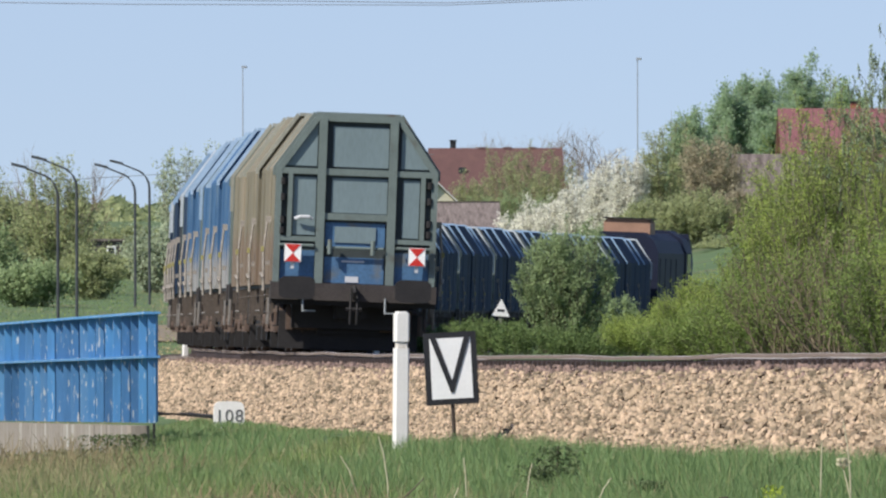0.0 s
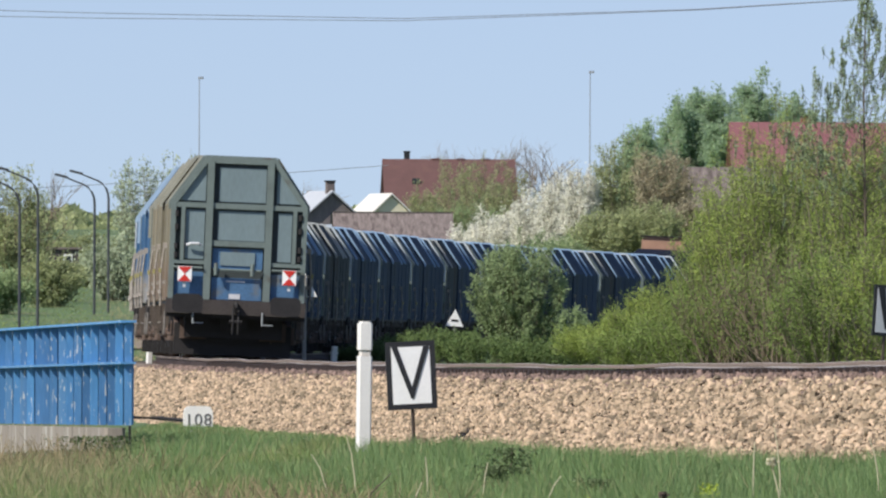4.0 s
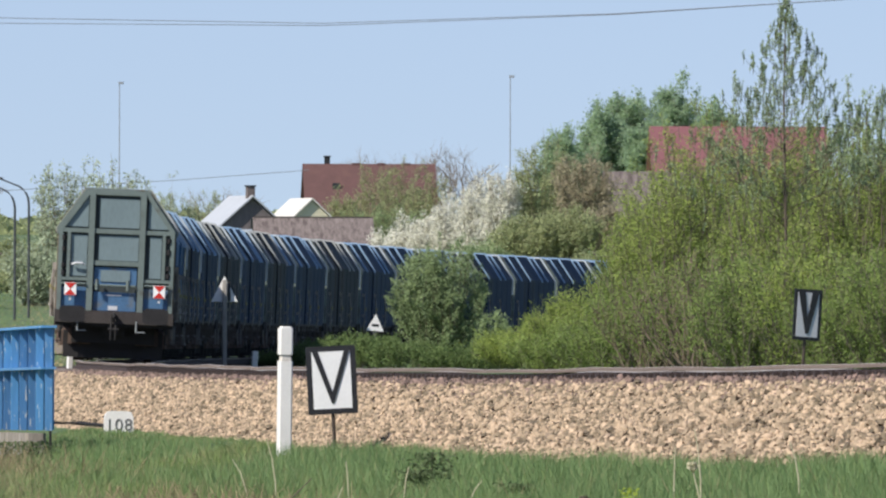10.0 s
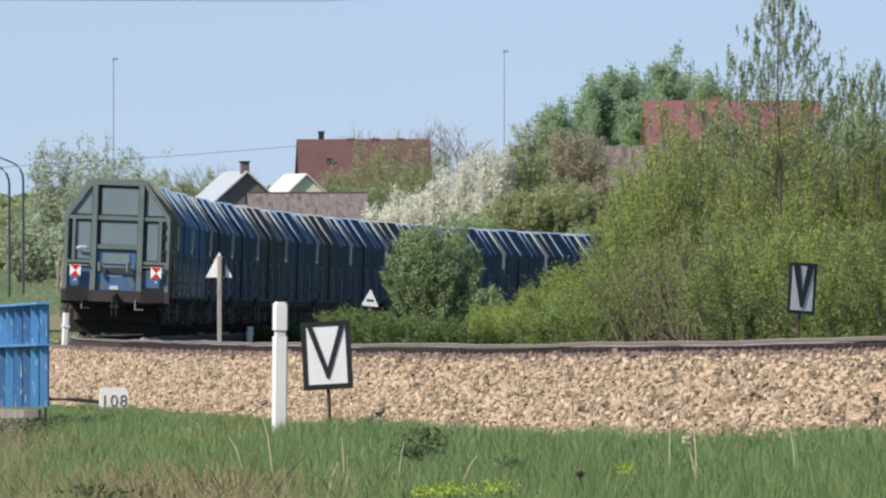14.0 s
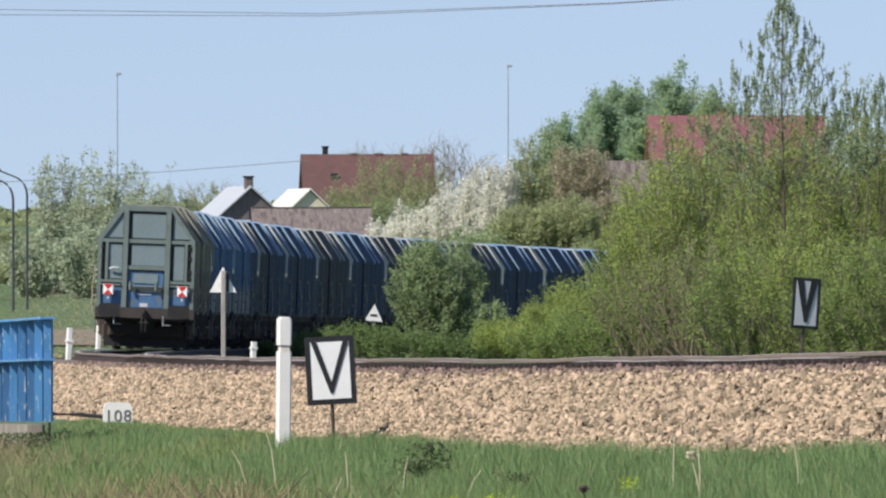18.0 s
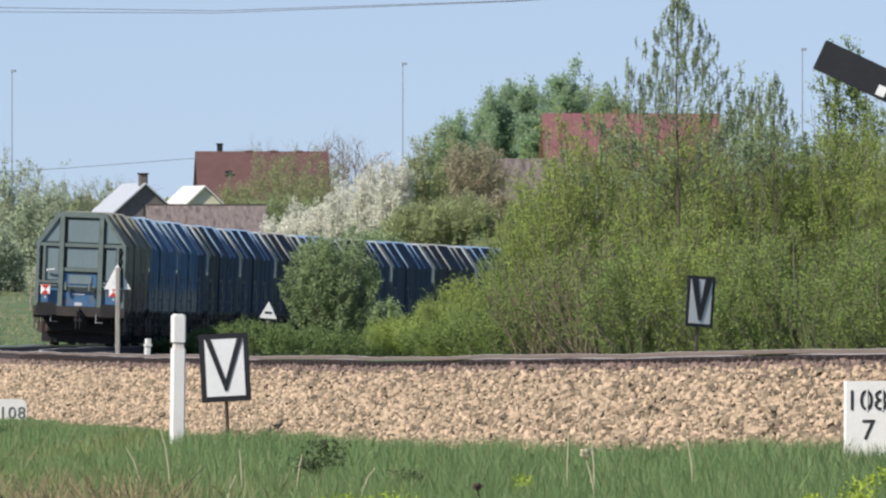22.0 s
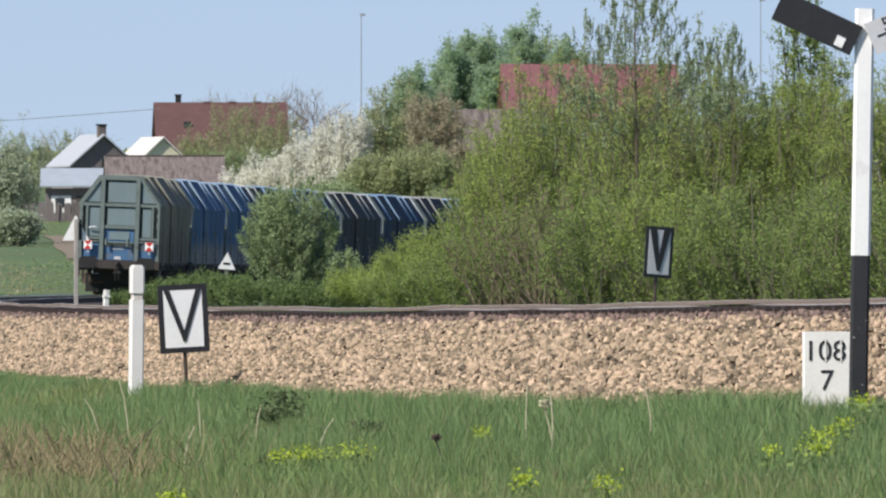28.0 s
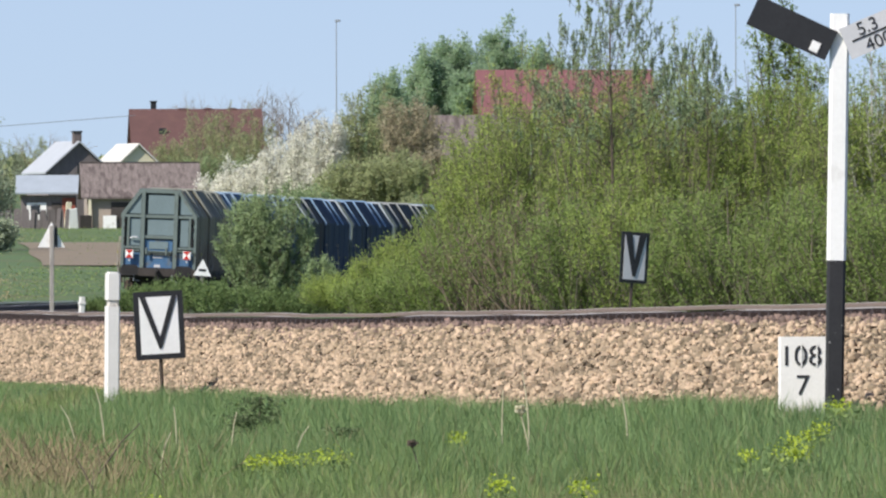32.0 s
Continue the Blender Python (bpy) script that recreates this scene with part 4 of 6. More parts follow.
        for i, (x0, x1, z0, z1) in enumerate(((-HALF + 0.1, -0.6, 1.04, 1.55), (0.6, HALF - 0.1, 1.04, 1.55), (-0.45, 0.45, 1.02, 1.46), (-0.45, 0.45, 1.62, 1.98))):
            END["blue%d" % i] = Geo().box((x0 + x1) / 2, 0.022, (z0 + z1) / 2, x1 - x0, 0.012, z1 - z0).mesh("blue_plate")
        g = Geo()
        g.box(0, 0.0, 1.80, 0.62, 0.01, 0.24)
        END["label_plate"] = g.mesh("label_plate")
        END["mark0"] = Geo().box(-0.02, 0.008, 1.40, 0.34, 0.008, 0.025).mesh("painted_mark")
        END["mark1"] = Geo().box(-0.03, 0.008, 1.13, 0.20, 0.008, 0.09).mesh("painted_mark")
        g = Geo()
        g.tube([(-0.92, -0.06, 2.02), (-0.84, -0.10, 2.05), (-0.70, -0.10, 2.05), (-0.66, -0.06, 2.02)], 0.025, 0.025, 6)
        END["grip"] = g.mesh("grip")
        for i, sg in enumerate((-1, 1)):
            g = Geo().box(sg * 0.62 - 0.05, -0.2, 0.64, 0.20, 0.14, 0.02)
            g.tube([(sg * 0.62 - 0.14, -0.2, 0.62), (sg * 0.62 - 0.14, -0.15, 0.86)], 0.015, 0.015, 5)
            END["step%d" % i] = g.mesh("step")
        END["headstock"] = Geo().box(0, -0.05, 0.93, 2.5, 0.16, 0.26).mesh("headstock")
    wall = part("end_wall", END["wall"], M["recess_shade"], w, "steel end wall, coloured shade-dark around its grey-green panels", at=m)
    for i in range(6):
        part("end_panel", END["panel%d" % i], M["end_paint"], wall, "grey-green sheet panel")
    part("edge_frame", END["edge"], M["end_frame"], wall)
    for i in (0, 1):
        part("column", END["column%d" % i], M["end_frame"], wall)
        part("stud", END["stud%d" % i], M["end_frame"], wall)
    for i in range(6):
        part("cross_beam", END["beam%d" % i], M["end_frame"], wall)
    part("handrail", END["handrail"], M["end_frame"], wall)
    for i in range(8):
        part("latch", END["latch%d" % i], M["iron"], wall)
    for i in range(4):
        part("blue_plate", END["blue%d" % i], M["end_blue"], wall, "weathered blue plate")
    part("label_plate", END["label_plate"], M["end_paint"], wall)
    for i in (0, 1):
        part("painted_mark", END["mark%d" % i], M["dull_white"], wall)
        part("step", END["step%d" % i], M["grime"], wall)
    part("grip", END["grip"], M["dull_white"], wall)
    part("headstock", END["headstock"], M["rust"], wall)


def tail_board(w, x):
    """Square red and white reflecting tail sign."""
    m = pose(x, -BODY / 2 - 0.14, 1.50)
    b = part("tail_board", Geo().box(0, 0, 0, 0.25, 0.012, 0.27), M["white"], w, "white tail board with red triangles", at=m)
    for sg in (-1, 1):
        part("red_triangle", Geo().loft([(-0.12, sg * 0.13), (0.12, sg * 0.13), (0, 0)][::sg], -0.012, -0.007), M["red"], b)
    part("bracket", Geo().box(0, 0.05, -0.17, 0.05, 0.05, 0.13), M["dull_white"], b)


def build_train():
    me = wagon_meshes()
    O, B, P, G = HOODS
    # lit blue for the sunny-flank wagons, shade-darkened hoods for the rest
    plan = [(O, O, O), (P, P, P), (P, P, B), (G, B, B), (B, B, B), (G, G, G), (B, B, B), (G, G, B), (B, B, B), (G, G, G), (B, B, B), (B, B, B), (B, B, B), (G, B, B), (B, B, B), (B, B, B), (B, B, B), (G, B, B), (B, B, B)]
    words = {0: "ochre", 1: "blue", 2: "pale blue", 3: "olive"}
    wagons = []
    for i, (a, b, c) in enumerate(plan):
        tone = words[HOODS.index(b)]
        w, wheels = build_wagon(me, a, b, c, "%s bogie wagon with ribbed sliding hoods, on the rails" % tone if i else "last wagon, ochre ribbed sliding hoods and grey-green end wall")
        if i == 0:
            tail_board(w, -0.935)
            tail_board(w, 0.935)
        wagons.append((w, wheels))
    return wagons


def build_loco():
    """A hood locomotive, y forward: long narrow hood behind, cab, short sloping hood ahead over an open deck."""
    w = thing("diesel_locomotive", "dark blue diesel locomotive with a brown roof hump", "locomotive")
    L = 15.0
    part("underframe", Geo().box(0, 0, 1.0, 2.5, L, 0.36, chamfer=0.05), M["iron"], w)
    part("long_hood", Geo().loft([(-1.35, 1.2), (1.35, 1.2), (1.35, 3.2), (1.15, 3.65), (0.75, 3.92), (-0.75, 3.92), (-1.15, 3.65), (-1.35, 3.2)], -L / 2 + 0.5, L / 2 - 4.6), M["loco_blue"], w)
    cab = part("cab", Geo().loft([(-1.4, 1.2), (1.4, 1.2), (1.4, 3.25), (1.2, 3.75), (0.7, 4.05), (-0.7, 4.05), (-1.2, 3.75), (-1.4, 3.25)], L / 2 - 4.6, L / 2 - 2.4), M["loco_blue"], w)
    # the sloping front, seen along x
    m = Matrix(((0, 0, 1, 0), (1, 0, 0, 0), (0, 1, 0, 0), (0, 0, 0, 1)))
    part("front_hood", Geo().prism([(L / 2 - 2.4, 2.0), (L / 2 - 0.5, 2.0), (L / 2 - 0.3, 2.9), (L / 2 - 1.1, 3.5), (L / 2 - 2.4, 3.95)], -1.25, 1.25, m), M["loco_blue"], w)
    part("front_box", Geo().box(0, L / 2 - 1.6, 1.6, 1.5, 1.6, 0.8), M["iron"], w)
    part("roof_hump", Geo().loft([(-0.85, 3.85), (0.85, 3.85), (0.85, 4.28), (0.7, 4.40), (-0.7, 4.40), (-0.85, 4.28)], -L / 2 + 2.1, -L / 2 + 4.0), M["loco_brown"], w, "brown roof hump")
    part("roof_rim", Geo().box(0, -L / 2 + 3.05, 4.42, 1.8, 2.1, 0.05), M["iron"], w)
    for sg in (-1, 1):
        part("side_window", Geo().box(sg * 1.405, L / 2 - 3.5, 2.85, 0.02, 1.3, 0.7), M["glass"], cab)
        part("pale_panel", Geo().box(sg * 1.255, L / 2 - 1.0, 2.75, 0.03, 0.6, 0.75), M["grime"], w, "pale panel on the front hood")
        g = Geo().tube([(sg * 1.2, L / 2 - 2.2, 1.2), (sg * 1.2, L / 2 - 2.2, 2.1), (sg * 1.2, L / 2 - 0.2, 2.1), (sg * 1.2, L / 2 - 0.2, 1.2)], 0.03, 0.03, 6)
        part("deck_rail", g, M["grime"], w, "pale deck railing")
        for y in (-5.5, -3.5, -1.5, 0.5):
            part("hood_door", Geo().box(sg * 1.36, y, 2.2, 0.025, 1.7, 1.6), M["loco_blue"], w)
    me = wagon_meshes()
    for y in (-4.6, 4.6):
        part("bogie", me["bogie_frame"], M["iron"], w, at=pose(0, y, 0))
        for e in (-0.9, 0.9):
            part("wheelset", me["wheelset"], M["wheel"], w, at=pose(0, y + e, 0.46))
    return w


# ---- signs and posts beside the line ----
def v_board(name, label, x, y, z, w, h, turn, lean, stem, face, bold):
    s = thing(name, label, "railway sign", pose(x, y, z, 0, lean, turn))
    pole = Geo().tube([(0, 0, 0), (0, 0, stem + 0.1)], 0.022, 0.022, 8)
    part("pole", pole, M["wheel"], s)
    c = stem + h / 2
    pl = part("plate", Geo().box(0, -0.03, c, w, 0.02, h), M["black"], s, "black-edged plate")
    e = w * 0.11
    part("face", Geo().box(0, -0.043, c, w - 2 * e, 0.006, h - 2 * e), face, pl, "white face")
    g = Geo()
    x1, z1, z0, t = w / 2 - e * 1.1, c + h / 2 - e, c - h / 2 + e * 2.0, w * bold
    g.loft([(-x1, z1), (0 - t * 0.25, z0), (t * 0.25, z0), (t * 0.2, z0 + h * 0.12), (-x1 + t * 1.15, z1)], -0.053, -0.047)
    g.loft([(x1, z1), (x1 - t * 1.15, z1), (-t * 0.2, z0 + h * 0.12), (-t * 0.25, z0), (t * 0.25, z0)], -0.0545, -0.047)
    part("letter_v", g, M["black"], pl, "black letter V")
    return s


def stencil(text, size, x, z, parent, y, mat, space=1.0):
    cu = bpy.data.curves.new("number", "FONT")
    cu.space_character = space
    cu.body, cu.size, cu.align_x, cu.extrude = text, size, "CENTER", 0.002
    cu.materials.append(mat)
    ob = new("number", cu)
    ob.parent = parent
    ob.matrix_basis = pose(x, y, z, 90, 0, 0)
    return ob


def build_signs():
    # white-faced V board in the grass and the shade-greyed one across the line
    d = 168.0
    v_board("v_sign", "white V board with black edge on a thin pole in grass", side(-9.15, d), d, 0.16, 0.57, 0.78, 8, -3.0, 0.50, M["white"], 0.10)
    d = 190.0
    # duller white here paints the shade on the turned plate
    v_board("v_sign", "narrow V board turned away, white face greyed for shade, before bushes", side(22.45, d), d, 0.55, 0.39, 0.66, 24, 4.0, 0.97, M["dull_white"], 0.22)
    # whitewashed post with a bitten neck
    d = 166.0
    x = side(-12.65, d)
    mp = thing("marker_post", "chipped whitewashed concrete post in the grass", "post", pose(x, d, 0.0, 0, 0.6, 10))
    part("shaft", Geo().prism([(-0.076, -0.06), (-0.06, -0.076), (0.06, -0.076), (0.076, -0.06), (0.076, 0.076), (-0.076, 0.076)], -0.15, 1.27), M["post"], mp)
    part("neck", Geo().prism([(-0.058, -0.05), (-0.045, -0.062), (0.05, -0.062), (0.062, -0.05), (0.062, 0.06), (-0.058, 0.06)], 1.25, 1.36), M["chipped_post"], mp, "chipped neck of the post")
    head = Geo().prism([(-0.076, -0.06), (-0.06, -0.076), (0.06, -0.076), (0.076, -0.06), (0.076, 0.076), (-0.076, 0.076)], 1.34, 1.64)
    part("head", head.box(0, 0, 1.645, 0.125, 0.125, 0.03, chamfer=0.02), M["post"], mp)
    # distance stones
    d = 120.0
    st = thing("distance_stone", "square white concrete stone numbered 108 over 7", "distance marker", pose(side(34.66, d), d, 0.52, 0, 0, -3))
    body = part("stone", Geo().box(0, 0, 0.22, 0.46, 0.16, 0.66, chamfer=0.02), M["post"], st)
    stencil("108", 0.235, -0.045, 0.315, st, -0.084, M["black"])
    stencil("7", 0.235, -0.03, 0.075, st, -0.084, M["black"])
    # bridges of the stencil
    for x, z, w, h in ((-0.040, 0.40, 0.012, 0.19), (0.086, 0.40, 0.012, 0.19)):
        part("stencil_bridge", Geo().box(x, -0.0875, z, w, 0.002, h), M["post"], st)
    d = 205.0
    st = thing("distance_stone", "small white stone with rounded corners numbered 108, sunk in grass", "distance marker", pose(side(-23.9, d), d, 0.09, 0, 0, 4))
    ring = [(0.205 * math.copysign(abs(math.cos(a)) ** 0.35, math.cos(a)), 0.30 * math.copysign(abs(math.sin(a)) ** 0.35, math.sin(a)) + 0.12) for a in [2 * math.pi * k / 32 for k in range(32)]]
    part("stone", Geo().loft(ring, -0.09, 0.09), M["post"], st)
    stencil("108", 0.235, 0, 0.15, st, -0.096, M["faded_black"], 1.12)
    # gradient post: white over black, two slanting arms
    d = 119.0
    gp = thing("gradient_post", "gradient post, white over black, with two slanting arms", "railway sign", pose(side(36.52, d), d, 0.44, 0, 1.0, 0))
    part("white_post", Geo().box(0, 0, 2.25, 0.155, 0.14, 2.0, chamfer=0.02), M["white"], gp)
    part("black_foot", Geo().box(0, 0, 0.55, 0.15, 0.135, 1.40, chamfer=0.02), M["chipped_black"], gp, "black painted foot")
    arm = part("black_arm", Geo().box(-0.36, 0, 0, 0.70, 0.03, 0.255), M["black"], gp, "black arm", at=pose(-0.06, -0.09, 2.98, 0, 24, 0))
    part("reflector", Geo().box(-0.13, -0.02, -0.06, 0.075, 0.01, 0.085), M["white"], arm)
    arm = part("white_arm", Geo().box(0.36, 0, 0, 0.62, 0.03, 0.27), M["dull_white"], gp, "pale arm lettered 5.3 over 400", at=pose(0.0, -0.09, 2.98, 0, -24, 0))
    stencil("5.3", 0.15, 0.27, 0.02, arm, -0.018, M["black"])
    part("fraction_bar", Geo().box(0.28, -0.018, 0.0, 0.34, 0.004, 0.014), M["black"], arm)
    stencil("400", 0.15, 0.31, -0.125, arm, -0.018, M["black"])
    # triangle boards along the curve
    for b, d, z, size, h, lean, words in ((-16.7, 338.0, 0.61, 0.62, 1.78, 0, "white triangle board on a grey wooden post by the track"), (-6.65, 450.0, 0.8, 0.55, 1.0, 4, "small white triangle board with a black mark, by a bush")):
        t = thing("triangle_sign", words, "railway sign", pose(side(b, d), d, z, 0, lean, 6))
        part("post", Geo().box(0, 0, (h + size * 0.8) / 2, 0.095, 0.09, h + size * 0.8, chamfer=0.01), M["post_wood"] if b < -10 else M["concrete"], t)
        ring = [(-size / 2, h), (size / 2, h), (0, h + size * 0.95)]
        y0 = 0.075 if b < -10 else -0.09
        pl = part("plate", Geo().loft(ring, y0, y0 + 0.02), M["white"], t, "white triangle plate")
        if b < -10:
            part("black_strip", Geo().box(0.105, y0 - 0.006, h + size * 0.40, 0.07, 0.006, size * 0.76), M["black"], pl)
        else:
            part("black_mark", Geo().box(0, -0.095, h + size * 0.32, 0.22, 0.006, 0.07), M["black"], pl)
    # low white posts at the far side of the curve
    for b, d, z, h in ((-14.7, 345.0, 0.7, 0.55), (-27.3, 330.0, 0.5, 1.08), (-25.3, 395, 0.48, 1.75)):
        ob = solid("low_post", Geo().box(0, 0, h / 2, 0.13, 0.13, h, chamfer=0.02).box(0, 0, h * 0.72, 0.16, 0.16, 0.05), M["post"], "low whitewashed concrete post by the track", "post")
        ob.matrix_basis = pose(side(b, d), d, z, 0, 3, 15)


def build_fence():
    """Blue steel railing on a concrete parapet: broad uprights across the line of the railing, two rails."""
    a, b = Vector((-5.16, 180.0)), Vector((-8.02, 205.0))
    n = 21
    ang = math.degrees(math.atan2((b - a).x, (b - a).y))
    L = (b - a).length
    wall = thing("parapet", "grey stained concrete parapet beside the line", "wall", kind="structure")
    part("parapet_wall", Geo().box(-0.04, L / 2 + 10.4, 0.06, 0.26, L + 18, 0.64, chamfer=0.04), M["parapet"], wall, at=pose(a.x, a.y, -0.025, -0.26, 0, -ang))
    f = thing("railing", "blue painted steel railing of upright slats with two rails", "railing", pose(a.x, a.y, -0.025, -0.30, 0, -ang))
    z0, zm, z1 = 0.40, 1.18, 1.70
    part("top_rail", Geo().box(0.0, L / 2, z1 - 0.012, 0.19, L + 0.1, 0.028), M["fence_blue"], f)
    part("middle_rail", Geo().box(0.0, L / 2, zm, 0.18, L + 0.1, 0.028), M["fence_blue"], f)
    slat = Geo()
    slat.box(0, 0, (z0 + zm) / 2, 0.094, 0.02, zm - z0 - 0.03).box(0, 0, (zm + z1) / 2, 0.094, 0.02, z1 - zm - 0.03)
    slat.box(0.060, 0.09, (z0 + z1) / 2, 0.036, 0.012, z1 - z0 - 0.05)
    slat.box(0.045, 0.05, (z0 + z1) / 2, 0.008, 0.09, z1 - z0 - 0.05)
    slat = slat.mesh("slat")
    slat.materials.append(M["fence_blue"])
    for i in range(n):
        wob = 0.6 * math.sin(i * 12.9898)
        part("slat", slat, M["fence_blue"], f, at=pose(0.006 * math.sin(i * 4.1), 0.02 + i * (L - 0.04) / (n - 1), 0.0, 0, wob * 0.5, wob * 7))
    part("end_post", Geo().box(0.02, -0.02, 0.16, 0.03, 0.03, 0.5), M["iron"], f)


def build_loose():
    """Cable near the bank."""
    g = Geo().tube([(side(-31, 207), 207, 0.40), (side(-28.5, 207), 207, 0.335), (side(-26.5, 207), 207, 0.325), (side(-24.9, 206), 206, 0.30)], 0.03, 0.03, 6)
    solid("cable", g, M["iron"], "dark cable sagging from the railing to a stone", "cable")


# ---- plants ----
def leaves(centres, normals_bias, size, rng, aspect=1.7):
    """Small three-cornered leaves, one at each centre."""
    n = len(centres)
    d = rng.normal(0, 1, (n, 3)) + np.asarray(normals_bias)
    d /= np.linalg.norm(d, axis=1, keepdims=True) + 1e-9
    r = rng.normal(0, 1, (n, 3))
    a = np.cross(d, r)
    a /= np.linalg.norm(a, axis=1, keepdims=True) + 1e-9
    b = np.cross(d, a)
    s = size * rng.uniform(0.6, 1.4, (n, 1))
    v = np.stack([centres + a * s * aspect, centres - a * s * 0.9 * aspect / 1.7 - b * s * 0.75, centres - a * s * 0.9 * aspect / 1.7 + b * s * 0.75], 1)
    return v.reshape(-1, 3)


def leaf_mesh(name, v, mat):
    me = quick_mesh(name, v, np.arange(len(v)).reshape(-1, 3))
    me.materials.append(mat)
    return me


def tubes(paths, r0, r1, sides=3):
    """Many thin tapered twigs at once: paths holds, for each, the same number of points."""
    paths = np.asarray(paths, float)
    n, k = paths.shape[:2]
    d = np.gradient(paths, axis=1)
    d /= np.linalg.norm(d, axis=2, keepdims=True) + 1e-9
    a = np.cross(d, np.array([0.31, 0.87, 0.38]))
    a /= np.linalg.norm(a, axis=2, keepdims=True) + 1e-9
    b = np.cross(d, a)
    r = (np.asarray(r0).reshape(-1, 1) * (1 - np.linspace(0, 1, k)) + np.asarray(r1).reshape(-1, 1) * np.linspace(0, 1, k)) * np.ones((n, 1))
    ang = 2 * np.pi * np.arange(sides) / sides
    v = paths[:, :, None] + r[:, :, None, None] * (a[:, :, None] * np.cos(ang)[None, None, :, None] + b[:, :, None] * np.sin(ang)[None, None, :, None])
    i, j, q = np.meshgrid(np.arange(n), np.arange(k - 1), np.arange(sides), indexing="ij")
    base, nxt = i * k * sides + j * sides, (q + 1) % sides
    f = np.stack([base + q, base + nxt, base + sides + nxt, base + sides + q], -1).reshape(-1, 4)
    return v.reshape(-1, 3), f


def plant(name, label, category, x, y, height, width, depth, mat, leaf=0.02, stems=40, twigs=13, per=30, reach=0.5, loose=0.045, low=0.1, bark="bark", seed=1, z=None, group="", fan=0.35, dome=0.40, droop=0.0, stout=1.0, upright=0.55):
    """A bush or tree of many rising stems: side twigs spring from every stem, leaves follow the twigs."""
    rng = np.random.default_rng(seed)
    z0 = float(ground_level(np.float64(x), np.float64(y))) if z is None else z
    t = thing(name, label, category, pose(x, y, z0), group=group)
    a = rng.uniform(0, 2 * np.pi, stems)
    rad = np.sqrt(rng.uniform(0, 1, stems))
    out = np.stack([np.cos(a) * width / 2, np.sin(a) * depth / 2], 1) * rad[:, None]
    # an uneven outline: bays and shoulders, not a ball
    lump = np.array([noise.noise(Vector((math.cos(q) * 1.7 + seed, math.sin(q) * 1.7, w * 1.5))) for q, w in zip(a, rad)])
    top = height * (1 - dome * rad ** 2.6) * (0.94 + 0.22 * lump) * rng.uniform(0.80, 1.0, stems)
    top *= (height - 0.45 * reach) / np.sort(top)[-max(2, stems // 6)]
    p0 = np.concatenate([out * fan + rng.normal(0, 0.02 * width, (stems, 2)), np.full((stems, 1), -0.05)], 1)
    p3 = np.concatenate([out, top[:, None]], 1)
    bend = rng.normal(0, 0.035 * width, (stems, 2, 3)) * np.array([1, 1, 0.4])
    p1 = p0 + (p3 - p0) * np.array([0.22, 0.22, 0.34]) + bend[:, 0]
    p2 = p0 + (p3 - p0) * np.array([0.62, 0.62, 0.68]) + bend[:, 1]
    stem = np.stack([p0, p1, p2, p3], 1)
    n = stems * twigs
    k = np.repeat(np.arange(stems), twigs)
    f = low + (1 - low) * rng.uniform(0, 1, n) ** 0.8
    u = f * 3
    i = np.minimum(u.astype(int), 2)
    root = stem[k, i] + (stem[k, i + 1] - stem[k, i]) * (u - i)[:, None]
    way = rng.normal(0, 1, (n, 3)) * np.array([1, 1, 0.5]) + np.concatenate([out[k] / (0.5 * width) * 0.7, np.full((n, 1), upright * 2.2)], 1)
    way /= np.linalg.norm(way, axis=1, keepdims=True)
    long = reach * rng.uniform(0.45, 1.15, n) * (1.15 - 0.5 * f)
    tip = root + way * long[:, None]
    tip[:, 2] -= droop * long
    tip[:, 2] = np.maximum(tip[:, 2], 0.03)
    mid = (root + tip) / 2 + np.concatenate([np.zeros((n, 2)), (0.12 * droop * long)[:, None]], 1)
    m = n * per
    j = np.repeat(np.arange(n), per)
    e = rng.uniform(0.1, 1.08, m)
    pts = root[j] + (tip[j] - root[j]) * e[:, None] + rng.normal(0, loose, (m, 3)) * np.array([1, 1, 1.3])
    pts[:, 2] = np.maximum(pts[:, 2], 0.03)
    part("crown", leaf_mesh("crown", leaves(pts, (-0.3, -0.5, 0.6), leaf, rng), mat), mat, t)
    r = height * 0.0045 * stout
    v1, f1 = tubes(stem[1:], r * rng.uniform(0.5, 1.1, stems - 1), r * 0.22)
    v2, f2 = tubes(np.stack([root, mid, tip], 1), r * 0.28, r * 0.12)
    me = quick_mesh("branchwork", np.concatenate([v1, v2]), np.concatenate([f1, f2 + len(v1)]))
    tagged(part("branchwork", me, M[bark], t), kind="stuff")
    part("trunk", Geo().tube([tuple(q) for q in stem[0]], r * 1.5, r * 0.4, 6), M[bark], t)
    return t


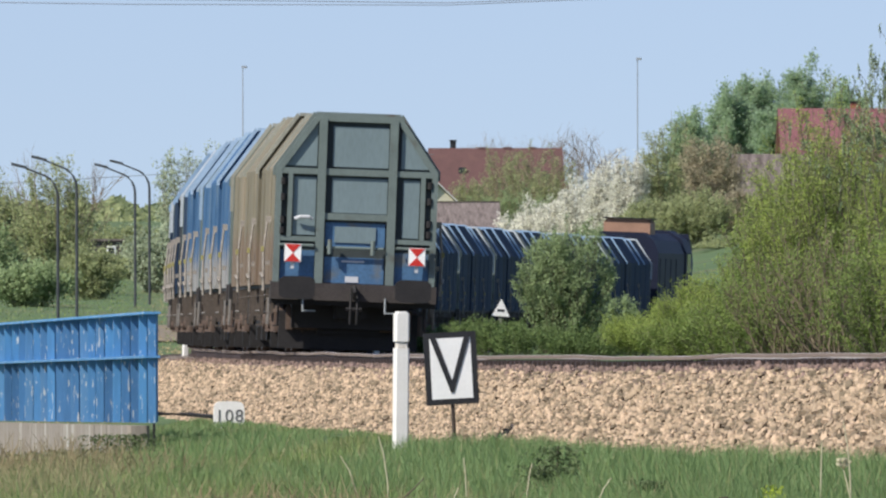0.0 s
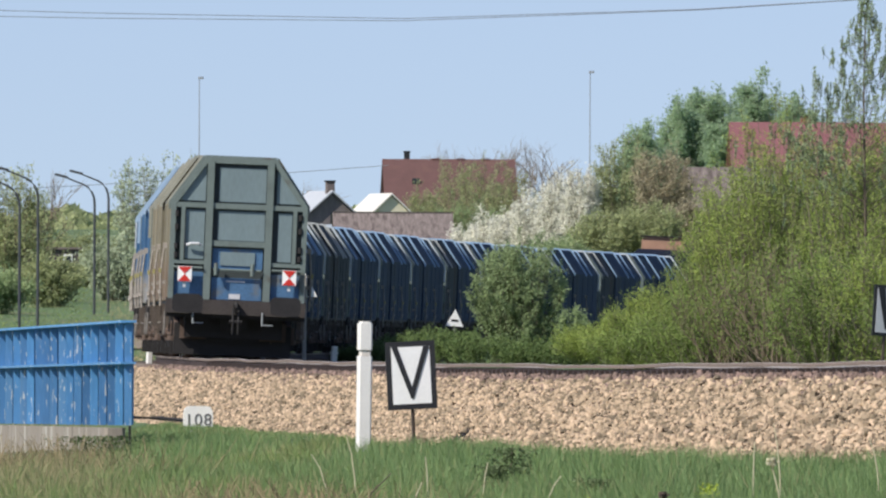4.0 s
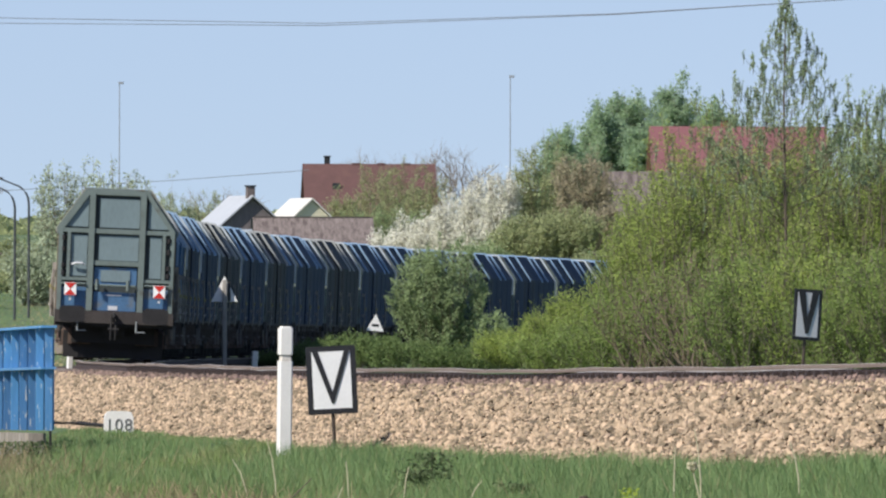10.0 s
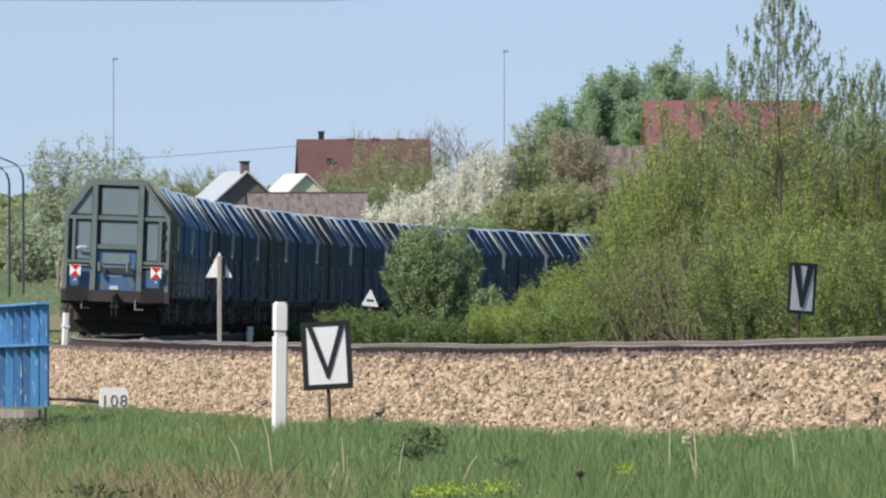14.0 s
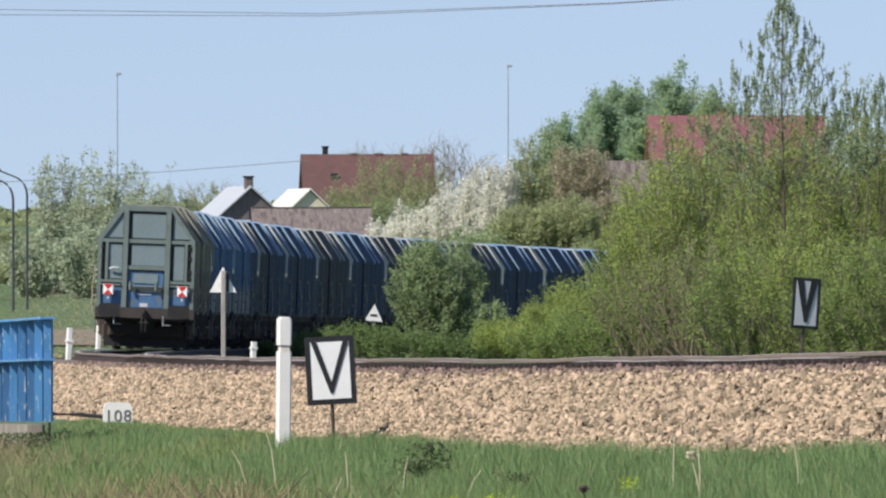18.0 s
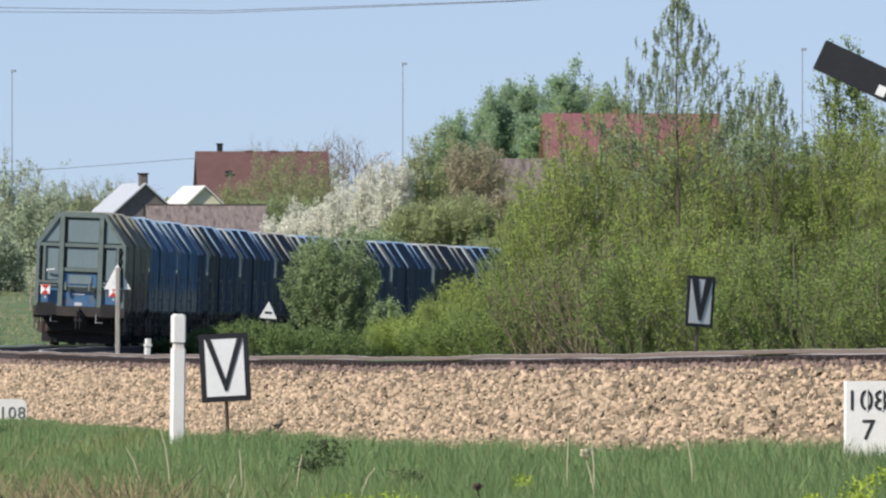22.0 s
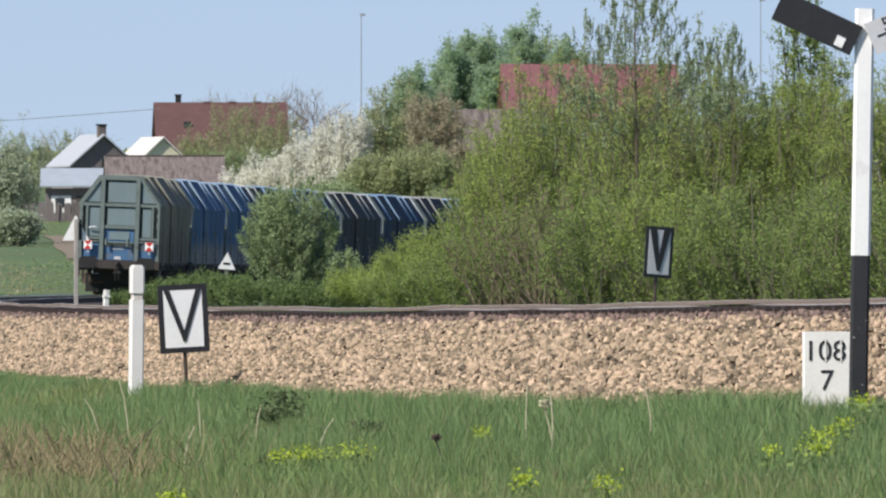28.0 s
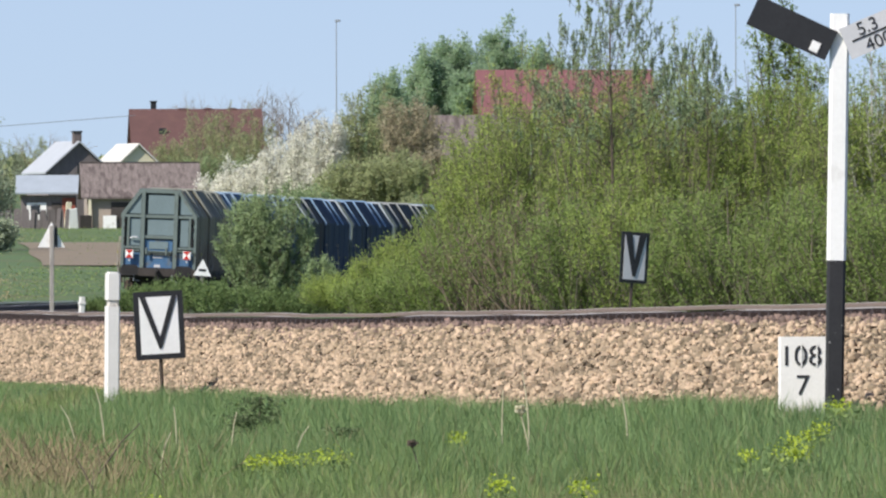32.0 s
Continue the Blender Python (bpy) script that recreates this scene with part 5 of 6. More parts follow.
def poplar(label, b, d, e, w, seed, low=0.35, branches=120):
    """A young poplar: one leader, long side branches that curve upwards and shorten towards the tip, upright tufts of leaves."""
    rng = np.random.default_rng(seed)
    x = side(b, d)
    z0 = float(ground_level(np.float64(x), np.float64(d)))
    height = EYE + e * d / 1000 - z0
    t = thing("young_poplar", label, "tree", pose(x, d, z0), group="young poplars in the thicket")
    pts, paths, thick = [], [], []
    for i in range(branches):
        h = low + (1 - low) * (i + 0.5) / branches
        reach = w / 2 * (1 - (h - low) / (1 - low)) ** 1.1 * rng.uniform(0.62, 1.08) + 0.05
        a = 2.4 * i + rng.normal(0, 0.3)
        lift = reach * rng.uniform(0.65, 0.95)
        q = Vector((math.cos(a) * reach, math.sin(a) * reach, h * height))
        p = Vector((0.02 * math.sin(h * 9), 0, h * height - lift))
        mid = p.lerp(q, 0.5) + Vector((math.cos(a) * reach, math.sin(a) * reach, -0.9 * lift)) * 0.12
        paths.append([p, mid, q])
        thick.append(0.011 * (1.25 - h))
        for k in range(int(2 + reach * 4.6)):
            f = rng.uniform(0.35, 1.0) ** 0.7
            c = np.array(p.lerp(mid, f * 2) if f < 0.5 else mid.lerp(q, f * 2 - 1)) + rng.normal(0, 0.03, 3) * (0.6 + reach)
            tall = rng.uniform(0.14, 0.30)
            tip = c + np.array([rng.normal(0, 0.04), rng.normal(0, 0.04), tall])
            paths.append([c - np.array([0, 0, 0.08]), c, tip])
            thick.append(0.005)
            n = int(10 + 60 * tall)
            u = rng.uniform(-0.1, 1, n)
            pts.append(c + (tip - c) * u[:, None] + rng.normal(0, 0.014, (n, 3)))
    part("crown", leaf_mesh("crown", leaves(np.concatenate(pts), (-0.3, -0.5, 0.6), 0.019, rng), M["poplar"]), M["poplar"], t)
    v, f = tubes(paths, thick, 0.003, 4)
    tagged(part("branchwork", quick_mesh("branchwork", v, f), M["bark"], t), kind="stuff")
    part("trunk", Geo().tube([(0, 0, -0.05), (0.03, 0, height * 0.4), (-0.02, 0, height * 0.75), (0.01, 0, height * 0.98)], 0.036 if w > 3 else 0.018, 0.006, 8), M["bark"], t)
    return t


def bare_tree(x, y, height, width, seed, label="leafless tree with a fan of fine twigs", name="bare_tree"):
    rng = random.Random(seed)
    t = thing(name, label, "tree", pose(x, y, float(ground_level(np.float64(x), np.float64(y)))))
    g, tw = Geo(), Geo()

    def grow(geo, p, d, length, r, depth):
        q = p + d * length
        (g if depth < 2 else tw).tube([p, p.lerp(q, 0.5) + Vector((rng.gauss(0, 0.05), 0, 0)) * length, q], r, r * 0.6, 4)
        if depth < 5:
            for _ in range(3 if depth < 4 else 2):
                e = (d + Vector((rng.gauss(0, 0.42) * width / height * 1.4, rng.gauss(0, 0.3), rng.gauss(0.08, 0.22)))).normalized()
                grow(geo, p.lerp(q, rng.uniform(0.6, 1.0)), e, length * rng.uniform(0.6, 0.85), r * 0.6, depth + 1)

    grow(g, Vector((0, 0, 0)), Vector((0, 0, 1)), height * 0.32, height * 0.013, 0)
    part("trunk", g, M["bark"], t)
    part("branchwork", tw, M["twig"], t)
    return t


def build_grass():
    rng = np.random.default_rng(11)
    n = 540000
    y = 66 + (232 - 66) * rng.uniform(0, 1, n) ** 1.25
    b = rng.uniform(-44, 45, n)
    x = b * y / 1000
    # stay off the bank
    s = (y - APEX_Y)
    axis = APEX_X + s * s / (2 * RADIUS)
    off = x - axis
    keep = off < -2.72
    x, y, off = x[keep], y[keep], off[keep]
    n = len(x)
    z = ground_level(x, y) - 0.02
    patch = np.array([noise.noise(Vector((p * 0.5, q * 0.06, 3))) for p, q in zip(x, y)])
    tuft = np.sin(x * 9.0 + 2.1 * np.sin(y * 0.7)) * np.sin(y * 1.3 + 1.7 * np.sin(x * 3.1)) + 0.5 * np.sin(x * 23.0 + y * 0.9)
    h = (0.17 + 0.10 * rng.uniform(0, 1, n) + 0.12 * np.clip(patch, -0.6, 1)) * (1 - 0.35 * smooth(off, -4.2, -2.72)) * (1 - 0.6 * smooth(y, 160, 195)) * (0.82 + 0.5 * np.clip(tuft, -0.7, 0.8))
    lean = rng.normal(0, 0.36, (n, 2)) * h[:, None]
    w = rng.uniform(0.0024, 0.0074, n)
    a = rng.uniform(-0.6, 0.6, n)
    base = np.stack([x, y, z], 1)
    side_v = np.stack([np.cos(a) * w, np.sin(a) * w, 0 * w], 1)
    tip = base + np.stack([lean[:, 0], lean[:, 1], h], 1)
    v = np.stack([base - side_v, base + side_v, tip], 1)
    # dry blades gather beside the parapet, towards the near left and in patches
    near_left = smooth(-x - 0.012 * y, -0.6, 1.6) * (1 - smooth(y, 108, 130))
    dry = rng.uniform(0, 1, n) < np.clip(0.045 + 0.10 * (patch < -0.15) + 0.45 * near_left + 0.65 * smooth(-b[keep], 27, 33) * smooth(y, 118, 135), 0, 0.9)
    fresh = ~dry & (rng.uniform(0, 1, n) < 0.15 + 0.75 * smooth(off, -13, -4) * (patch > -0.35))
    for name, mask, mat, words in (("grass", ~dry & ~fresh, M["grass"], "lush green spring grass before the railway bank"), ("fresh_grass", fresh, M["fresh_grass"], "bluish green grass along the foot of the bank"), ("dry_grass", dry, M["straw"], "dry tan grass stalks among the green")):
        q = v[mask].reshape(-1, 3)
        f = np.arange(len(q)).reshape(-1, 3)
        me = quick_mesh(name, q, f)
        me.materials.append(mat)
        tagged(new(name, me), words, "grass", kind="stuff")


def build_weeds():
    rng = np.random.default_rng(5)
    # tall dry stalks
    for i, (b, d, h) in enumerate(((-13.1, 128, 0.62), (-15.0, 126, 0.48), (-8.2, 124, 0.48), (-4.5, 128, 0.4), (-0.2, 122, 0.34), (13.9, 122, 0.55), (15.8, 120, 0.70), (22.5, 118, 0.5), (-9.4, 110, 0.4))):
        x = side(b, d)
        lean = rng.normal(0, 0.11)
        g = Geo().tube([(0, 0, -0.05), (lean * 0.15, 0, h * 0.4), (lean * 0.5, 0, h * 0.75), (lean, 0, h)], 0.008, 0.004, 5)
        ob = solid("dry_stalk", g, M["stalk"], "tall dry plant stalk in the grass", "plant", group="dry stalks in the meadow")
        ob.matrix_basis = pose(x, d, float(ground_level(np.float64(x), np.float64(d))))
    # dark dead branches leaning through the grass
    for b, d, length, lean in ((-15.2, 104, 0.62, 0.75), (-13.2, 100, 0.40, -0.5), (-21.5, 102, 0.45, -0.35), (-23.0, 104, 0.40, 0.3)):
        x = side(b, d)
        g = Geo().tube([(0, 0, 0), (lean * length * 0.4, 0.05, length * 0.3), (lean * length * 0.7, 0.08, length * 0.62), (lean * length, 0.1, length * 0.85)], 0.009, 0.004, 5)
        g.tube([(lean * length * 0.4, 0.05, length * 0.3), (lean * length * 0.35, 0.1, length * 0.6)], 0.005, 0.003, 4)
        ob = solid("dead_branch", g, M["bark"], "dark dead branch leaning in the grass", "branch", group="dead branches in the meadow")
        ob.matrix_basis = pose(x, d, float(ground_level(np.float64(x), np.float64(d))))
    # a dead umbel with a pale flat head, and dark seed stalks
    for b, d, h, mat, words in ((15.4, 113, 0.52, "stalk", "tall dead umbel with a pale flat head"), (8.0, 106, 0.36, "bark", "dark dry seed stalk in the grass")):
        x = side(b, d)
        t = thing("dead_umbel" if mat == "stalk" else "seed_stalk", words, "plant", pose(x, d, float(ground_level(np.float64(x), np.float64(d)))))
        part("stem", Geo().tube([(0.05, 0, -0.05), (0.03, 0, h * 0.5), (-0.02, 0, h * 0.9)], 0.008, 0.005, 5), M[mat], t)
        g = Geo()
        for k in range(12):
            q = 6.28 * k / 12
            r = (0.075 if mat == "stalk" else 0.05) * (0.6 + 0.4 * math.sin(k * 5.0))
            e = Vector((-0.02 + r * math.cos(q), r * math.sin(q), h * (1.0 + 0.04 * math.sin(k * 3.0))))
            g.tube([(-0.02, 0, h * 0.9), e], 0.004, 0.004, 3)
            g.box(e.x, e.y, e.z, 0.028, 0.028, 0.018, chamfer=0.006)
        tagged(part("seed_head", g, M[mat], t), kind="stuff")
    # yellow-flowering clumps
    for i, (b, d, w) in enumerate(((-0.9, 106, 0.5), (2.0, 107, 0.4), (-2.8, 105, 0.2), (10.9, 119, 0.2), (13.7, 92, 0.2), (19.4, 89, 0.2), (34.4, 104, 0.30), (33.6, 98, 0.32), (36.8, 112, 0.2), (35.6, 106, 0.16), (30.6, 98, 0.14), (-10.3, 84, 0.2))):
        x = side(b, d)
        t = thing("flowering_weed", "low weed with yellow-green blossom in the grass", "plant", pose(x, d, float(ground_level(np.float64(x), np.float64(d)))), group="yellow weeds in the meadow")
        k = int(520 * w)
        p = np.stack([rng.normal(0, w / 4.5, k), rng.normal(0, 0.3, k), 0.24 + rng.normal(0, 0.03, k)], 1)
        part("blossom", leaf_mesh("blossom", leaves(p, (0, -0.4, 1), 0.012, rng, 1.3), M["yellow"]), M["yellow"], t)
        p = np.stack([rng.normal(0, w / 3, k), rng.normal(0, 0.5, k), rng.uniform(0.02, 0.22, k)], 1)
        part("leaves", leaf_mesh("leaves", leaves(p, (0, 0, 0.5), 0.02, rng), M["grass"]), M["grass"], t)
    # dark dock plant and smaller ones
    for i, (b, d, w, h) in enumerate(((-2.6, 138, 0.30, 0.40), (-3.5, 137, 0.26, 0.26), (3.2, 128, 0.16, 0.24), (-25.0, 100, 0.5, 0.35), (-36.4, 176, 0.55, 0.28), (-34.2, 177, 0.5, 0.24), (-31.6, 177, 0.45, 0.30), (-29.8, 178, 0.35, 0.26))):
        x = side(b, d)
        t = thing("dark_weed", "dark-leaved weed standing in the grass", "plant", pose(x, d, float(ground_level(np.float64(x), np.float64(d)))), group="dark weeds in the meadow")
        k = 620
        p = np.stack([rng.normal(0, w / 2.6, k), rng.normal(0, w / 2.6, k), h * rng.uniform(0, 1, k) ** 0.8], 1)
        part("leaves", leaf_mesh("leaves", leaves(p, (0, 0, 0.4), 0.015, rng), M["weed"]), M["weed"], t)
        part("stem", Geo().tube([(0, 0, 0), (0.01, 0, h)], 0.01, 0.005, 5), M["bark"], t)
    # brown tangle of last year's stems
    for b, d, wide, n in ((-20.5, 103, 0.42, 560), (-14.5, 108, 0.5, 160), (-36.0, 150, 0.8, 700)):
        t = thing("dry_tangle", "brown tangle of last year's dead stems", "plant", pose(side(b, d), d, float(ground_level(np.float64(side(b, d)), np.float64(d)))), group="tangles of dead stems")
        dead_stems(t, rng, wide, n)


def dead_stems(t, rng, wide, n):
    g = Geo()
    for i in range(n):
        p = Vector((rng.normal(0, wide), rng.normal(0, 3.0), 0))
        q = p + Vector((rng.normal(0, 0.16), rng.normal(0, 0.2), rng.uniform(0.16, 0.48)))
        g.tube([p, p.lerp(q, 0.5) + Vector((rng.normal(0, 0.03), 0, 0.03)), q], 0.0038, 0.0024, 3)
    tagged(part("deadwood", g, M["dead"], t), kind="stuff")


def crowned(name, label, category, b, d, e, w, mat, z=None, **more):
    """A plant whose top stands at elevation e (thousandths of a radian) seen from the camera."""
    x = side(b, d)
    z0 = float(ground_level(np.float64(x), np.float64(d))) if z is None else z
    more.setdefault("depth", w * 0.8)
    return plant(name, label, category, x, d, (EYE + e * d / 1000 - z0) / 1.04, w, more.pop("depth"), M[mat], z=z0, **more)


def build_bushes():
    # rounded sallow before the train, weeds at its foot, and the thicket that hides the line
    crowned("sallow_bush", "rounded grey-green sallow bush beside the track", "bush", -2.15, 420.0, 6.7, 3.0, "bush_dark", leaf=0.024, stems=120, twigs=14, per=26, reach=0.42, fan=0.45, dome=0.5, low=0.04, seed=3, upright=0.75)
    crowned("sallow_bush", "small grey-green bush beside the track", "bush", 1.55, 426.0, 2.2, 0.9, "bush_dark", leaf=0.026, stems=16, twigs=12, per=20, reach=0.4, low=0.02, seed=4, upright=0.8)
    for i, (b, d, e, w) in enumerate(((-6.2, 405, 0.5, 1.6), (-4.3, 400, 0.3, 2.0), (-0.6, 398, -0.2, 2.0), (1.4, 400, -0.6, 2.0), (-7.8, 408, 0.6, 1.6), (-9.2, 412, 0.4, 1.6), (-10.6, 418, 0.1, 1.6), (-11.8, 420, -0.4, 1.4), (-13.2, 424, -1.0, 1.2))):
        crowned("undergrowth", "low green nettles and weeds by the track", "bush", b, d, e, w, "undergrowth", leaf=0.022, stems=70, twigs=8, per=12, reach=0.38, loose=0.03, fan=0.95, dome=0.45, seed=5 + i, low=0.0, upright=1.0)
    rows = [(3.4, 395, 0.7, 2.6), (5.6, 385, 1.9, 2.6), (7.6, 365, 3.2, 2.6), (9.6, 350, 4.8, 2.4), (11.2, 335, 8.0, 2.2), (12.9, 320, 12.2, 2.6), (15.0, 318, 14.4, 2.8), (17.6, 322, 14.8, 3.0), (20.4, 308, 14.6, 3.0),
            (23.2, 312, 14.9, 3.0), (26.2, 302, 14.8, 3.0), (29.0, 310, 13.6, 3.0), (31.8, 302, 13.6, 3.0), (34.8, 306, 14.2, 3.2), (38.2, 300, 14.6, 3.2), (41.8, 304, 14.2, 3.4),
            (7.0, 310, 1.0, 2.4), (10.0, 296, 2.8, 2.6), (13.2, 285, 5.5, 2.6), (16.4, 276, 6.8, 2.8), (19.8, 270, 6.2, 2.8), (23.4, 264, 6.8, 2.8), (27.0, 262, 6.0, 2.8), (30.6, 258, 7.0, 3.0), (34.4, 256, 6.4, 3.0), (38.4, 252, 6.8, 3.0), (42.4, 250, 6.5, 3.2),
            (12.4, 345, 10.6, 2.6), (16.2, 335, 13.6, 3.0), (19.2, 340, 13.8, 3.0), (22.4, 335, 14.0, 3.0), (25.4, 338, 14.4, 3.0), (28.4, 335, 13.6, 3.0), (31.4, 338, 13.4, 3.0), (34.2, 332, 14.0, 3.0), (37.2, 336, 14.2, 3.2), (40.4, 332, 14.0, 3.2)]
    for i, (b, d, e, w) in enumerate(rows):
        tone = ("bush", "bush", "weed_bush", "bush", "weed_bush", "bush", "bush")[i % 7] if b > 10 and (i < 16 or i > 26) else ("weed_bush" if i >= 16 and i != 21 else "bush")
        tall = e > 9
        far = i > 26
        open_grown = i in (18, 19)
        crowned("thicket_bush", "fresh green spring bush with grey stems, in a dense thicket", "bush", b, d, e, w * (1.0 if tall else 1.15), tone, leaf=0.018 if tall else 0.0165, stems=70, twigs=12 if far or open_grown else 17 if tall else 14, per=13 if open_grown else 24, reach=0.55, loose=0.045, seed=20 + i, group="thicket beside the line", low=0.10 if tall else 0.2, depth=w * 0.6, bark="twig" if open_grown else "thin_bark", upright=0.8 if tall else 1.0, stout=2.3 if open_grown else 1.0 if tall else 1.7)
    # young poplars above the thicket and their neighbours
    poplar("tall young poplar with upright leafy twigs", 21.4, 290.0, 22.9, 4.9, 61, low=0.6, branches=110)
    for b, d, e, w in ((28.0, 300.0, 16.7, 2.2), (26.5, 303.0, 15.9, 2.0)):
        poplar("slender young poplar with upright leafy twigs", b, d, e, w, 62 + int(b), low=0.74, branches=40)
    crowned("slim_tree", "slim tree with a dark trunk and loose drooping crown", "tree", 33.4, 310.0, 18.9, 3.2, "weed_bush", leaf=0.026, stems=46, twigs=18, per=32, reach=0.5, loose=0.06, low=0.42, seed=63, fan=0.12, dome=0.5, droop=0.1, stout=1.4, upright=0.5)
    for b, e, seed in ((39.6, 17.0, 64), (40.9, 16.4, 65)):
        crowned("slim_tree", "slim pale-stemmed tree with a loose green crown", "tree", b, 300.0, e, 2.2, "bush", leaf=0.02, stems=14, twigs=24, per=18, reach=0.6, low=0.3, seed=seed, fan=0.05, bark="birch_bark", stout=1.6)


def build_far_trees():
    # birches on the hill
    for i, (b, d, e, w) in enumerate(((6.4, 1040, 14.4, 4.4), (8.8, 1060, 16.4, 4.6), (11.0, 1065, 17.2, 4.4), (14.1, 1070, 17.8, 4.2), (16.8, 1050, 16.2, 4.0), (12.6, 1050, 15.0, 4.4), (18.6, 1060, 14.8, 3.6))):
        crowned("birch_tree", "tall blue-green birch on the hill", "tree", b, d, e, w, "birch", leaf=0.075, stems=56, twigs=22, per=30, reach=1.2, loose=0.16, low=0.08, fan=0.2, dome=0.4, droop=0.4, seed=80 + i, bark="birch_bark", stout=0.8, upright=0.35, group="birches on the hill")
    # olive budding trees and shrubs, before and behind the barn
    for i, (b, d, e, w, mt) in enumerate(((4.7, 860, 13.4, 4.2, "olive"), (7.8, 850, 12.8, 4.0, "olive_brown"), (3.6, 800, 8.6, 4.2, "olive"), (6.6, 800, 9.2, 4.2, "olive"), (9.2, 805, 9.2, 2.8, "olive_brown"), (10.6, 800, 6.4, 2.8, "olive_brown"), (12.6, 790, 5.2, 3.0, "olive"), (10.3, 815, 8.6, 3.2, "olive"), (12.0, 820, 8.0, 3.0, "olive_brown"), (13.8, 815, 7.0, 3.0, "olive"), (8.6, 780, 4.6, 3.4, "olive"), (11.4, 775, 3.6, 3.4, "olive"), (0.5, 790, 6.8, 4.0, "bush_dark"),
                                        (-8.4, 1165, 10.3, 4.6, "olive"), (-6.6, 1168, 11.8, 5.0, "olive"), (-4.6, 1165, 12.1, 5.2, "olive"), (-2.8, 1162, 11.6, 4.6, "olive"), (-5.6, 1155, 9.4, 5.0, "bush_dark"), (-3.4, 1155, 9.0, 5.0, "bush_dark"), (-7.6, 1155, 8.9, 4.4, "bush_dark"))):
        crowned("budding_tree", "budding olive-green tree before the village", "tree", b, d, e, w, mt, leaf=0.048, stems=60, twigs=14, per=17, reach=0.95, loose=0.10, low=0.06, seed=100 + i, bark="twig", group="budding trees before the village")
    # blossom
    for i, (b, d, e, w) in enumerate(((-5.8, 872, 7.6, 2.6), (-4.2, 870, 8.3, 3.0), (-2.6, 868, 8.9, 3.0), (-1.2, 865, 9.7, 3.0), (0.4, 860, 11.2, 3.0), (1.9, 855, 11.8, 2.8))):
        crowned("blossoming_tree", "fruit tree covered in white blossom", "tree", b, d, e, w, "blossom", leaf=0.042, stems=60, twigs=16, per=20, reach=0.7, loose=0.09, low=0.0, fan=0.6, seed=120 + i, bark="twig", group="fruit trees in blossom")
    for i, (b, d, e, w, mt) in enumerate(((-24.4, 760, 11.8, 5.2, "blossom_far"), (-27.6, 770, 12.0, 4.2, "blossom_far"), (-21.9, 750, 10.0, 3.4, "blossom_far"), (-20.2, 1210, 10.4, 5.0, "blossom_far"), (-17.6, 1215, 9.8, 5.0, "olive"), (-26.0, 730, 7.2, 4.0, "blossom_far"), (-29.6, 740, 6.6, 3.4, "blossom_far"), (-21.0, 735, 4.8, 2.4, "blossom_far"))):
        crowned("orchard_tree", "pale budding orchard tree by the field", "tree", b, d, e, w, mt, leaf=0.052, stems=56, twigs=14, per=16, reach=0.9, loose=0.11, low=0.02, seed=140 + i, bark="twig", group="orchard trees by the field")
    for i, (b, d, e, w, mt) in enumerate(((-36.2, 720, 11.4, 4.4, "olive"), (-39.6, 730, 9.5, 4.4, "olive"), (-34.0, 690, 5.6, 3.4, "olive"), (-38.0, 640, 4.6, 4.0, "bush_dark"), (-41.5, 660, 7.0, 3.6, "bush_dark"), (-32.0, 1100, 7.2, 6.0, "olive"), (-34.5, 1110, 6.8, 6.0, "olive"), (-29.4, 1105, 6.8, 6.0, "olive"), (-33.4, 900, 4.6, 4.4, "olive"), (-31.2, 890, 5.0, 4.4, "olive"), (-29.2, 900, 4.4, 4.0, "olive"))):
        crowned("roadside_tree", "brownish budding tree beside the road", "tree", b, d, e, w, mt, leaf=0.052, stems=56, twigs=14, per=16, reach=0.9, loose=0.10, low=0.02, seed=160 + i, bark="twig", group="trees beside the road")
    for i, (b, d, h, w) in enumerate(((-6.5, 1240, 11.9, 9.0), (-3.6, 1240, 12.2, 9.0), (-1.6, 1238, 10.8, 8.0), (0.4, 1230, 9.8, 7.0), (-5.0, 1236, 12.0, 9.0), (-2.4, 1245, 11.4, 9.0), (-0.6, 1242, 10.4, 8.0), (-7.6, 1243, 11.4, 8.0), (-17.5, 1230, 9.5, 8.0), (-38.0, 760, 7.4, 5.0), (-35.0, 765, 7.6, 5.0))):
        bare_tree(side(b, d), d, h, w, 200 + i)
    # far wood along the skyline
    rng = np.random.default_rng(9)
    n = 26000
    b = rng.uniform(-70, 70, n)
    dd = rng.uniform(2500, 2700, n)
    p = np.stack([b * dd / 1000, dd, ground_level(b * dd / 1000, dd) + rng.uniform(0, 1, n) ** 1.3 * (3.0 + 0.8 * np.sin(b * 0.9) + 0.6 * np.sin(b * 2.3 + 1))], 1)
    me = leaf_mesh("far_wood", leaves(p, (0, -0.5, 0.5), 0.7, rng, 1.2), M["olive"])
    tagged(new("far_wood", me), "distant wood along the skyline", "wood", kind="stuff")


